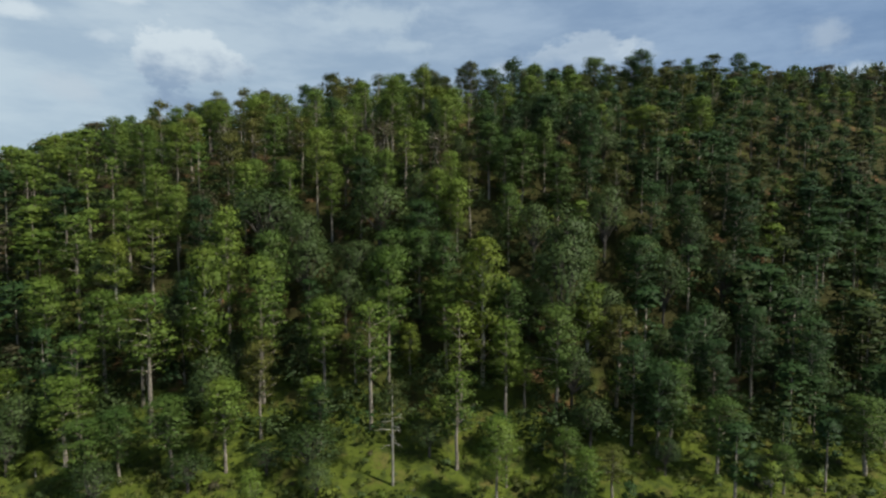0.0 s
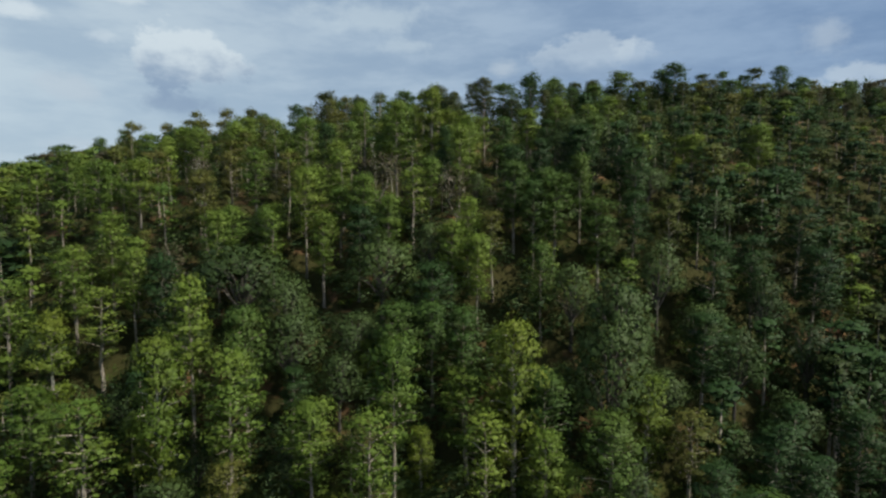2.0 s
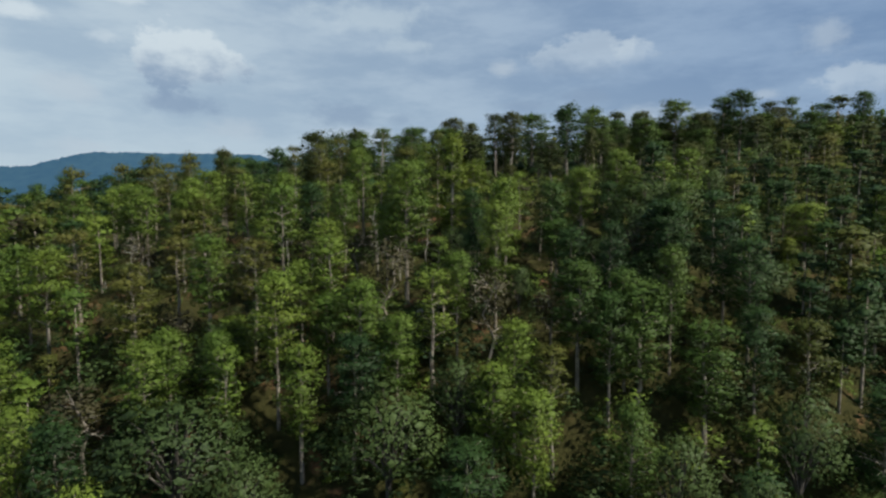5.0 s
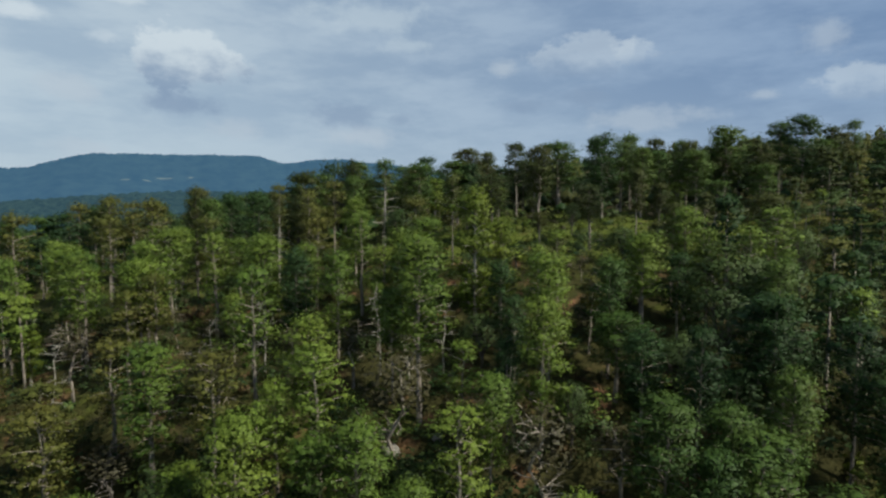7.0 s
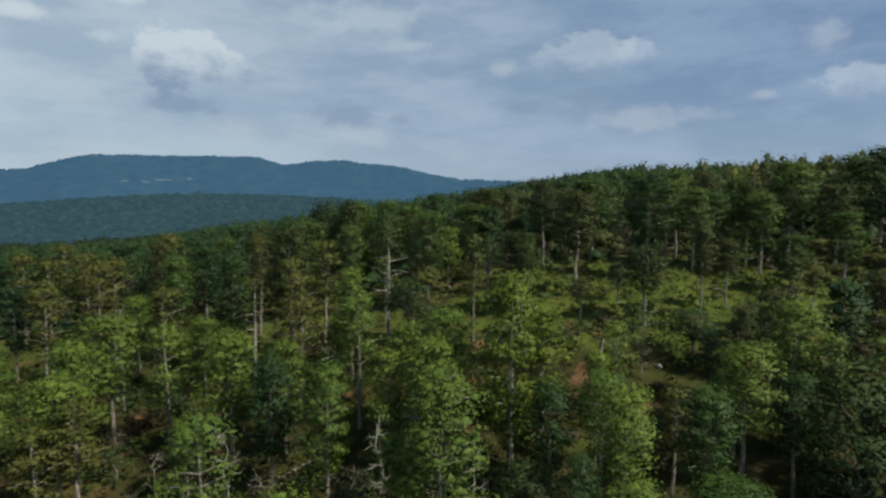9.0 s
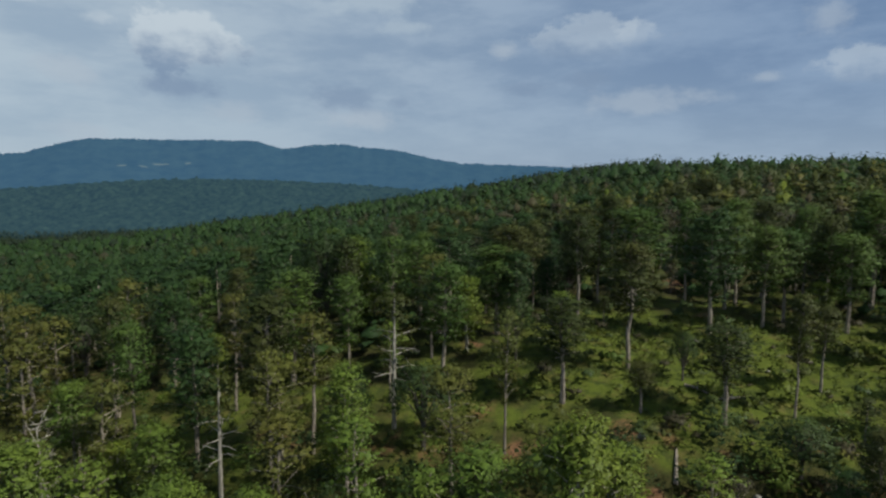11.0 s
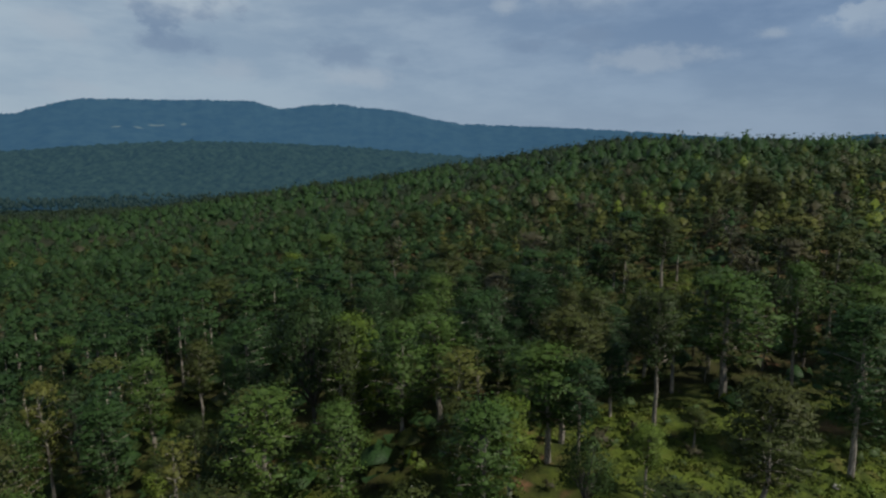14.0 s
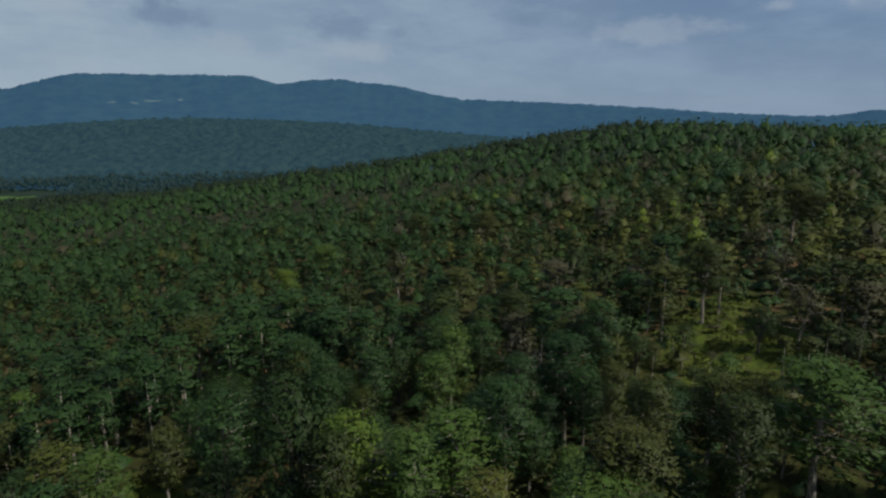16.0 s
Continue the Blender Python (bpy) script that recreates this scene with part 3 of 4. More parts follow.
PLACED.append(("pine_olive_dimmed", [(21.4, 152.5, 14, 3.6), (36.2, 156.3, 14, 6.5), (14.9, 170.3, 10.6, 6), (22.8, 171.6, 13.4, 3.2), (7, 172, 5.5, 5), (-32.2, 174, 17, 7), (-0.5, 175, 12, 6.6), (28.2, 176, 10, 3.5), (8.3, 180.7, 15.7, 6.8), (-55.2, 185, 18.5, 4.9), (-119.2, 190, 13.6, 6), (-15.1, 190, 11, 4.6), (54, 192, 14.6, 7), (40.6, 195, 15.8, 5.4), (9.3, 195.2, 4.5, 5.5), (-4, 197, 15.2, 8), (47.1, 200, 13.2, 7.1), (113, 200, 7.9, 7.1), (-27.9, 200, 17.4, 5.1), (0.7, 205, 15, 4.6), (38.1, 207, 16.4, 6), (77.9, 208, 14.7, 5.3), (-48.6, 211.6, 13.6, 4.7), (-0.9, 211.7, 13.6, 3.9)]))
PLACED.append(("pine_olive_dimmed", [(83, 212, 12.7, 6.1), (-1.1, 231.8, 12.4, 5.1), (-60, 247.5, 14, 8.8), (-6.8, 250.6, 12, 7.2), (26.7, 252.5, 15, 7.7), (68.4, 291.8, 14, 7.7), (67.8, 297.6, 15, 9.5), (59.6, 305.7, 15, 7.6), (45.1, 326.6, 15, 11), (-5.9, 331.2, 13, 9.8), (-25.7, 336.2, 13, 9.2), (6.5, 199, 15.9, 5.6)]))
PLACED.append(("dead", [(-2, 133.5, 8, 3.5), (-51.1, 136.7, 11, 3.9), (-12.8, 141, 5.9, 4.2), (-9, 141.5, 9, 3.5), (-16.5, 143, 11, 4), (-31, 146, 9, 3.5), (-23.4, 155, 10, 3.4), (-50.3, 164.6, 12, 3.9), (-52.3, 166.7, 12.4, 4)]))
PLACED.append(("pine_mid", [(-47.4, 75.2, 11, 6.7), (-44.4, 77.3, 11, 5.7), (46.8, 77.3, 7, 8.5), (-37.8, 78.8, 12, 7), (39, 80.3, 12, 6.4), (60.9, 81.4, 12, 7.7), (17.6, 81.8, 7, 5.7), (8.4, 84.2, 7, 6.3), (34.1, 85.3, 14, 6.7), (18, 90.4, 19, 7.4), (10.4, 95.2, 18, 6.6), (-29.1, 99, 22, 6.6), (0.1, 101.7, 18, 5.7), (-8.7, 102, 18, 7.5), (-4.1, 102.9, 17, 6.2), (12.4, 109.9, 17, 4.5), (23, 117.6, 16, 6.6), (12.4, 118.8, 16, 5), (15.9, 119.6, 17, 6.7), (9.5, 121.8, 16, 6.4), (15.2, 122.3, 15, 5.2), (21.4, 124.4, 16, 4.8), (26.4, 136, 15, 5), (9.5, 136.2, 9.8, 7.1)]))
PLACED.append(("pine_mid", [(9.5, 139.4, 14, 4.7), (-50.1, 180, 15.7, 5.3), (39.6, 180, 8.8, 5.5), (-88.6, 182, 16.6, 4.9), (-13.7, 183, 15.2, 6.5), (50.7, 185, 11.4, 5.7), (-97.6, 186, 15.4, 5), (-25.9, 188, 14.2, 5), (-33.6, 189.3, 16.1, 7.7), (-57.7, 190, 16.8, 5.1), (40.5, 190, 13.8, 7), (-112.2, 190, 14.2, 6), (30.6, 192.7, 14.4, 5.8), (-6, 194, 13.1, 8.4), (80.9, 195, 11.8, 6.9), (34.8, 195, 13.6, 6.2), (50.1, 199, 17.7, 10), (-21.2, 200, 16.3, 5.7), (28.8, 200, 15, 6.3), (104.9, 200, 10.3, 5.7), (31.4, 202, 17, 6), (42.3, 203, 15.8, 4.8), (63.9, 203, 17.1, 7.6), (16.6, 204.5, 16, 10.5)]))
PLACED.append(("pine_mid", [(-17, 205, 13.9, 8.5), (24.9, 205, 17, 4.9), (122.2, 205, 8.6, 6.5), (75.2, 206, 12.1, 6.6), (90.2, 206, 12.7, 7.1), (-53.6, 208.4, 13.6, 6.2), (103.1, 209, 14.5, 6.3), (87.7, 215, 14.8, 5), (-19.5, 223.5, 12.4, 5.4), (-49.3, 305.5, 13, 9.3)]))
PLACED.append(("oak_dark", [(-34.6, 76.3, 6, 6.9), (-19, 79.9, 8, 9.5), (43.7, 80.1, 4, 5.6), (-25.1, 80.3, 5, 6.4), (31.8, 80.7, 6, 4.8), (54.9, 94.9, 11, 5.8), (39.7, 104.3, 15, 8.2), (62.8, 105.1, 15, 9.7), (51.9, 107.3, 15, 9.4), (47.2, 111.9, 14, 7), (26, 134, 9, 8), (2.2, 164.1, 4, 4.3), (-2.8, 164.8, 4, 4.3), (-23.2, 172.7, 8, 3.3), (13.7, 178, 6, 3.3), (-4.5, 184.5, 9, 4.6), (-38.1, 192.8, 10.4, 6.7), (-69.4, 202.3, 13.4, 9.2), (-32.4, 206, 18.6, 6.8), (-40.8, 208.2, 11.4, 7.3), (-63.7, 208.7, 12.4, 8), (-30.3, 214.1, 12.4, 6.5), (-38.4, 224.5, 12.4, 11.8), (-24.9, 232.5, 11.4, 6)]))
PLACED.append(("oak_dark", [(30, 239.9, 8, 5.5), (-19.2, 259.4, 12, 8.9), (9.7, 276.2, 11, 6.3)]))


def openness(x, y):
    """1 in the clearings, 0 in closed wood."""
    o = 1.0 * bump2(x, y, 26, 183, 20, 13) + 0.3 * bump2(x, y, -5, 178, 45, 9) + 1.0 * bump2(x, y, 29, 248, 9, 13) + 0.3 * bump2(x, y, 10, 240, 9, 8) + 0.6 * bump2(x, y, 5, 202, 10, 5)
    o += 1.0 / (1 + math.exp((y - 78 - 0.0012 * x * x) / 3.5)) + 0.5 * bump2(x, y, -40, 190, 12, 8)
    o += 0.75 * bump2(x, y, 22, 232, 8, 9) + 0.8 * bump2(x, y, -55, 217, 8, 5) + 0.6 * bump2(x, y, 38, 264, 8, 6) + 0.6 * bump2(x, y, 4, 196, 8, 5) + 0.7 * bump2(x, y, 13, 193, 8, 7)
    return min(1.0, o + (0.14 if 150 < y < 205 and abs(x) < 90 else 0.0))


def scatter(x0, x1, y0, y1, cell, keep):
    out = []
    for i in range(int((x1 - x0) / cell)):
        for j in range(int((y1 - y0) / cell)):
            x, y = x0 + (i + rng.uniform(0, 1)) * cell, y0 + (j + rng.uniform(0, 1)) * cell
            if keep(x, y):
                out.append((x, y))
    return out


def in_view(x, y, pad=12):
    """Ground that the heading's wide view can reach."""
    if y > 250:
        return abs(x + 15) < 0.80 * (y - 75) + pad
    return abs(x + 0.12 * y) < 0.80 * (y + 12) + pad


SPOTS = np.array([(x, y) for _, some in PLACED for x, y, *_ in some])


def free_spot(x, y):
    """Clear of the trees set one by one, and of the ground just in front of those that stand open."""
    d = SPOTS - (x, y)
    if (np.hypot(d[:, 0], d[:, 1]) < 4.3).any():
        return False
    ahead = np.array([-17.0, 138.0]) - SPOTS
    ahead /= np.linalg.norm(ahead, axis=1)[:, None]
    along, aside = -(d * ahead).sum(1), np.abs(d[:, 0] * ahead[:, 1] - d[:, 1] * ahead[:, 0])
    front = (aside < 2.8) & (along > 0) & (along < 12) & (SPOTS[:, 1] > 164) & (SPOTS[:, 1] < 225)
    return not front.any()


def beside(x, y):
    """How far from the strip of wood that the view passes close over."""
    return abs(x + 0.1 * y)


near_spots = [(x, y, beside(x, y)) for x, y in scatter(-90, 80, 66, 240, 4.9, lambda x, y: beside(x, y) < 62 and y < 238 and in_view(x, y) and rng.uniform() > 0.95 * openness(x, y) and free_spot(x, y))]
mid_spots = [(x, y, beside(x, y)) for x, y in scatter(-330, 390, 66, 420, 5.0, lambda x, y: (rng.uniform() < 0.82 or y < 240) and (beside(x, y) >= 62 or y >= 238) and in_view(x, y) and rng.uniform() > 0.95 * openness(x, y) and free_spot(x, y))]
mid_spots += [(x, y, beside(x, y)) for x, y in scatter(88, 190, 120, 262, 5.4, in_view)]
near_spots.sort(key=lambda s: s[2] + 0.15 * abs(s[1] - 150))


def part(name, shape, mat, parent, label=""):
    ob = link_mesh(name, shape[0], shape[1], [mat], parent, normals=shape[2] if len(shape) > 2 and name == "crown" else None)
    return tagged(ob, label) if label else ob


def tree_thing(name, shape, leaf, wood, label, category, group):
    root = tagged(new(name), label, category, group)
    part("trunk", shape["trunk"], MAT[wood], root)
    if shape["branches"] is not None:
        part("branch", shape["branches"], MAT[wood], root)
    for limb in shape.get("limbs", ()):
        part("branch", limb, MAT[wood], root)
    if shape["crown"] is not None:
        part("crown", shape["crown"], MAT[leaf], root)
    return root


KINDS = {}


def prototypes():
    r = np.random.default_rng(11)
    tall = "tall pine with a bare grey trunk and rounded layered green crown"
    for leaf, lab, n in (("pine", tall, 5), ("pine_dark_shaded", "dark green pine with a dense rounded crown on the slope, often darkened for cloud shade", 2),
                         ("pine_gold", "pine with yellowing needles and a thin open crown", 3), ("pine_mid", "mid-green pine with a full rounded crown near the crest", 4), ("pine_olive_dimmed", "pine with a rounded olive crown on the hilltop, darkened for cloud shade", 3)):
        for _ in range(n):
            thin = leaf == "pine_gold" or (leaf == "pine" and len(KINDS.get(leaf, [])) % 2 == 1)
            shape = pine(r, 19.0, r.uniform(3.1, 3.9) * (1.1 if leaf == "pine_dark_shaded" else 1.0), r.uniform(0.28, 0.46), int(r.integers(7, 9) if thin else r.integers(8, 11)), 3.3 if thin else 4.6, 36 if thin else 46)
            KINDS.setdefault(leaf, []).append((shape, leaf, "bark", "pine_tree", lab, "pine tree", "pines on the hillside"))
    for _ in range(4):
        KINDS.setdefault("oak", []).append((oak(r, 13.0, r.uniform(3.7, 4.7)), "oak", "bark_dark", "oak_tree",
                                            "broad oak with a dense grey-green domed crown", "oak tree", "oaks on the hillside"))
    for _ in range(3):
        KINDS.setdefault("oak_dark", []).append((oak(r, 13.0, r.uniform(3.7, 4.7)), "oak_dark", "bark_dark", "oak_tree",
                                                 "dense dark green oak with a broad uneven crown", "oak tree", "oaks on the hillside"))
    for _ in range(3):
        KINDS.setdefault("bright", []).append((pine(r, 14.0, r.uniform(2.3, 2.9), 0.18, 9, 4.6, 66, 0.34), "bright", "bark_pale", "young_tree",
                                               "young broadleaf tree with fresh yellow-green leaves", "tree", "young trees in the wood"))
    for k in range(3):
        KINDS.setdefault("dead", []).append((bare(r, 13.0, r.uniform(2.6, 3.6)), "dry", "bark_pale", "dead_tree",
                                             "dead leafless tree with pale bleached crooked limbs", "dead tree", "dead trees"))
        KINDS.setdefault("snag", []).append((snag(r), "pine_olive_dimmed", "bark_pale", "dying_pine",
                                             "dying pine with pale dead limbs below a thin crown", "pine tree", "dying pines"))
        KINDS.setdefault("dry", []).append((bare(r, 10.0, r.uniform(2.4, 3.2), 420), "dry", "bark", "withered_tree",
                                            "withered tree with thin brown foliage and grey twigs", "tree", "withered trees"))


prototypes()
SHARE = [("pine", 0.45), ("pine_dark_shaded", 0.13), ("pine_gold", 0.14), ("oak", 0.14), ("bright", 0.07), ("dry", 0.06), ("dead", 0.03)]


def pick(x, y, r):
    w = dict(SHARE)
    if y < 145:
        w["oak"] *= 2.2; w["pine_gold"] *= 0.6
    # right flank: dark kinds weighted up, standing in for cloud shade
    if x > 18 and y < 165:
        w["pine_dark_shaded"] *= 6.0; w["oak"] *= 0.8; w["bright"] *= 0.3; w["pine"] *= 0.5; w["dead"] = 0.0
    if x < 5 and 130 < y < 192:
        w["pine"] *= 1.3; w["pine_dark_shaded"] *= 0.5
    if 124 < y < 168 and x < 20:
        w["dead"] *= 4.0; w["dry"] *= 1.8; w["oak"] *= 0.4
    if 150 < y < 210:
        w["pine_gold"] *= 1.3; w["oak"] *= 0.7
    # hilltop: duller, darker kinds carry the cloud shade in their colour
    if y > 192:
        w["pine_gold"] *= 0.6; w["pine_dark_shaded"] *= 2.2; w["oak"] *= 1.4; w["dry"] *= 1.8; w["bright"] *= 0.3
        w["pine_olive_dimmed"], w["pine_mid"], w["pine"] = 0.52, 0.09, 0.03
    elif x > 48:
        # further right: cloud shade again put in through darker needles
        w["pine_olive_dimmed"], w["pine"] = 0.25, 0.10
        w["pine_dark_shaded"] *= 3.0; w["pine_gold"] *= 0.5; w["bright"] *= 0.5
    # more dark pines left and beyond, in place of a cloud's shadow
    if y > 200 and x < -40 or y > 330:
        w["pine_dark_shaded"] *= 4.5; w["pine_gold"] *= 0.5; w["bright"] *= 0.4; w["dry"] *= 0.5
    if 0 < x < 55 and 156 < y < 200:
        w["bright"] *= 0.3; w["pine"] *= 0.4; w["pine_olive_dimmed"] = w.get("pine_olive_dimmed", 0) + 0.2
    if x > 0 and 225 < y < 350:
        w["pine_gold"] *= 2.4; w["pine_dark_shaded"] *= 0.6
    if y > 205 and x < 10 - 0.1 * (y - 205):
        w["pine_olive_dimmed"] *= 0.35; w["pine_gold"] *= 0.5; w["pine_mid"] *= 0.4; w["dry"] *= 0.5; w["pine"] = 0.0; w["oak"] *= 1.3
    if y > 190:
        w["oak_dark"], w["oak"] = w["oak"], 0.02
    # left of the hilltop darkened once more for that cloud shade
    if y > 192 and x < -10:
        w["pine_dark_shaded"] *= 2.2; w["pine_gold"] *= 0.6; w["dry"] *= 0.6
    tot = sum(w.values())
    u = r.uniform() * tot
    for k, v in w.items():
        u -= v
        if u < 0:
            return k
    return "pine"


def growth(x, y, r):
    """How tall a tree stands against its full size: tall on the lower slope, lower on the hilltop."""
    k = 0.86 - 0.14 * min(1.0, max(0.0, (y - 105) / 60))
    if 4 < x < 26 and 146 < y < 156 or 4 < x < 50 and 156 < y < 186 or 10 < x < 40 and 208 < y < 244:
        return k * r.uniform(0.4, 0.75)
    if x > 95 and 140 < y < 290:
        k *= 0.72
    elif x > 20 and 195 < y < 420:
        k *= 1.2 if y > 246 else 0.95
    if x < -60 and y < 200:
        k *= 0.88
    if x > 40 and 135 < y < 190:
        k *= 0.8
    if 160 < y < 236:
        k *= 1.03
    return k * r.uniform(0.5, 1.1)


def upright(x, y, s, turn, squash=1.0):
    return Matrix.Translation((x, y, float(height(x, y)))) @ Matrix.Rotation(turn, 4, "Z") @ Matrix.Diagonal((s * squash, s * squash, s, 1))


class Pile:
    """Many trees joined into one mesh."""

    def __init__(self, lift=0.0):
        self.lift = lift
        self.V, self.F, self.M, self.N, self.n = [], [], [], [], 0
        self.T, self.rng = [], np.random.default_rng(17)

    def add(self, shape, mat, x, y, s, turn, squash=1.0, z=None):
        v, f = shape[:2]
        c, d = math.cos(turn), math.sin(turn)
        nor = shape[2] if len(shape) > 2 else np.zeros((len(v), 3))
        if self.lift and len(shape) > 2:
            nor = nor * (1 - self.lift) + [0, 0, self.lift]
            nor = nor / np.linalg.norm(nor, axis=1)[:, None]
        self.N.append(np.stack([nor[:, 0] * c - nor[:, 1] * d, nor[:, 0] * d + nor[:, 1] * c, nor[:, 2]], 1))
        v = v * [s * squash, s * squash, s]
        zz = float(height(x, y)) if z is None else z
        w = np.stack([v[:, 0] * c - v[:, 1] * d + x, v[:, 0] * d + v[:, 1] * c + y, v[:, 2] + zz], 1)
        self.V.append(w)
        self.T.append(np.full(len(v), self.rng.uniform(0, 0.999)))
        self.F += [tuple(i + self.n for i in face) for face in f]
        self.M += [mat] * len(f)
        self.n += len(v)

    def make(self, name, mats, label, category):
        ob = link_mesh(name, np.concatenate(self.V), self.F, [MAT[m] for m in mats], index=[mats.index(m) for m in self.M], normals=np.concatenate(self.N))
        ob.data.attributes.new("tone", "FLOAT", "POINT").data.foreach_set("value", np.concatenate(self.T).astype(np.float32))
        return tagged(ob, label, category, kind="stuff")


lite_rng = np.random.default_rng(31)
LITE = {}
for leaf in ("pine", "pine_mid", "pine_dark_shaded", "pine_gold", "pine_olive_dimmed", "oak", "oak_dark", "bright", "dry"):
    for _ in range(4):
        if "oak" in leaf:
            sh = oak(lite_rng, 13.0, 4.2, 26, 13, 0.48, False, True)
        else:
            sh = light_pine(lite_rng, 14.0 if leaf == "bright" else 19.0, 2.5 if leaf == "bright" else 3.2, lite_rng.uniform(0.26, 0.42))
        LITE.setdefault(leaf, []).append(sh)
def clumped(rng, kind):
    """A crown of a few clumps, for trees seen from over a hundred metres."""
    if "oak" in kind:
        clumps, _ = oak_clumps(rng, 13.0, 4.2, 10)
    else:
        turn, low, clumps = rng.uniform(0, 6.28), rng.uniform(-1.0, 1.0), [(np.array([0, 0, 15.8]), 1.75, 2.5)]
        for k in range(7):
            a, out, z = turn + k * 2.4, rng.uniform(0.7, 1.3), (13.0 if k < 4 else 10.2 + low) + rng.normal(0, 0.6)
            r = rng.uniform(1.25, 1.85) if k < 4 else rng.uniform(0.8, 1.5)
            clumps.append((np.array([out * math.cos(a), out * math.sin(a), z]), r, r * rng.uniform(0.85, 1.25)))
    return crown_of(rng, clumps, 10, 0.54, 0.60, 0.70, 0.25)


FAR = {k: [clumped(lite_rng, k) for _ in range(5)]
       for k in ("pine", "pine_mid", "pine_dark_shaded", "pine_gold", "pine_olive_dimmed", "oak", "oak_dark", "bright", "dry")}
MATS = list(MAT)
made, count_of = {}, {}
rest = Pile()
tree_rng = np.random.default_rng(23)


def breadth(shape):
    body = shape["crown"][0] if shape["crown"] is not None else np.concatenate([limb[0] for limb in shape["limbs"]])
    return 2 * float(np.percentile(np.hypot(body[:, 0], body[:, 1]), 95))


def plant(kind, x, y, s, turn, squash=1.0, wide=None):
    """A tree of that kind; wide: the breadth of its crown in metres."""
    options = KINDS[kind]
    v = int(tree_rng.integers(len(options)))
    shape, leaf, wood, name, label, category, group = options[v]
    if wide:
        squash = min(1.9, max(0.7, wide / (breadth(shape) * s)))
    limit = {"pine_tree": 300}.get(name, 120)
    if count_of.get(name, 0) >= limit:
        light = LITE[kind][int(tree_rng.integers(4))] if kind in LITE else shape
        for key, mat in (("trunk", wood), ("crown", leaf)):
            if light[key] is not None:
                rest.add(light[key], mat, x, y, s, turn, squash)
        return
    count_of[name] = count_of.get(name, 0) + 1
    m = upright(x, y, s, turn, squash)
    if (kind, v) in made:
        copy_thing(made[kind, v], m @ Matrix.Diagonal((*[1 / k for k in made[kind, v].scale], 1)))
    else:
        made[kind, v] = tree_thing(name, shape, leaf, wood, label, category, group)
        made[kind, v].matrix_basis = m


FULL = {"pine": 19.0, "pine_mid": 19.0, "pine_olive_dimmed": 19.0, "pine_dark_shaded": 19.0, "pine_gold": 19.0, "oak": 13.0, "oak_dark": 13.0, "bright": 14.0, "dead": 13.0, "snag": 15.0, "dry": 10.0}
for kind, some in PLACED:
    for x, y, tall, wide in some:
        plant(kind, x, y, tall / FULL[kind], tree_rng.uniform(0, 6.28), wide=wide)
for x, y, _ in near_spots:
    k = pick(x, y, tree_rng)
    plant(k, x, y, growth(x, y, tree_rng) * (0.85 if openness(x, y) > 0.4 else 1.0), tree_rng.uniform(0, 6.28), tree_rng.uniform(1.0, 1.35))
def thicket(rng, kind):
    """A low crown of loose clumps down to the ground."""
    clumps, _ = oak_clumps(rng, 13.0, 3.6 if "oak" in kind else 3.0, 9)
    return crown_of(rng, clumps, 19, 0.50, 0.40, 0.6, 0.3 if "oak" in kind else 0.2)


# young growth and evergreen scrub that closes the gaps on the steep slope
under_rng = np.random.default_rng(53)
THICKET = {k: [thicket(under_rng, k) for _ in range(4)] for k in ("oak", "oak_dark", "pine_dark_shaded", "pine", "dry")}
for x, y in scatter(-110, 100, 84, 172, 3.6, lambda x, y: in_view(x, y, 6) and openness(x, y) < 0.5 and rng.uniform() < (0.95 if y < 132 else 0.6)):
    if np.hypot(*(SPOTS - (x, y)).T).min() < 1.6:
        continue
    k = ["oak", "pine_dark_shaded", "oak_dark", "pine", "dry"][int(under_rng.choice(5, p=(0.26, 0.30, 0.28, 0.12, 0.04)))]
    tall = under_rng.uniform(4.0, 9.5) if y < 132 else under_rng.uniform(2.5, 6.0)
    rest.add(THICKET[k][int(under_rng.integers(4))], k, x, y, tall / 13.0, under_rng.uniform(0, 6.28), under_rng.uniform(1.3, 1.9), float(height(x, y)) - 0.16 * tall)
rest.make("woodland", MATS, "closed mixed wood of pines and oaks on the slope", "woodland")

# ---- undergrowth ----
def bush(rng, H, R):
    clumps = [(np.array([rng.normal(0, 0.4) * R, rng.normal(0, 0.4) * R, H * rng.uniform(0.3, 0.7)]), R * rng.uniform(0.4, 0.65), H * rng.uniform(0.25, 0.4)) for _ in range(5)]
    return crown_of(rng, clumps, 52, 0.20, 0.62)


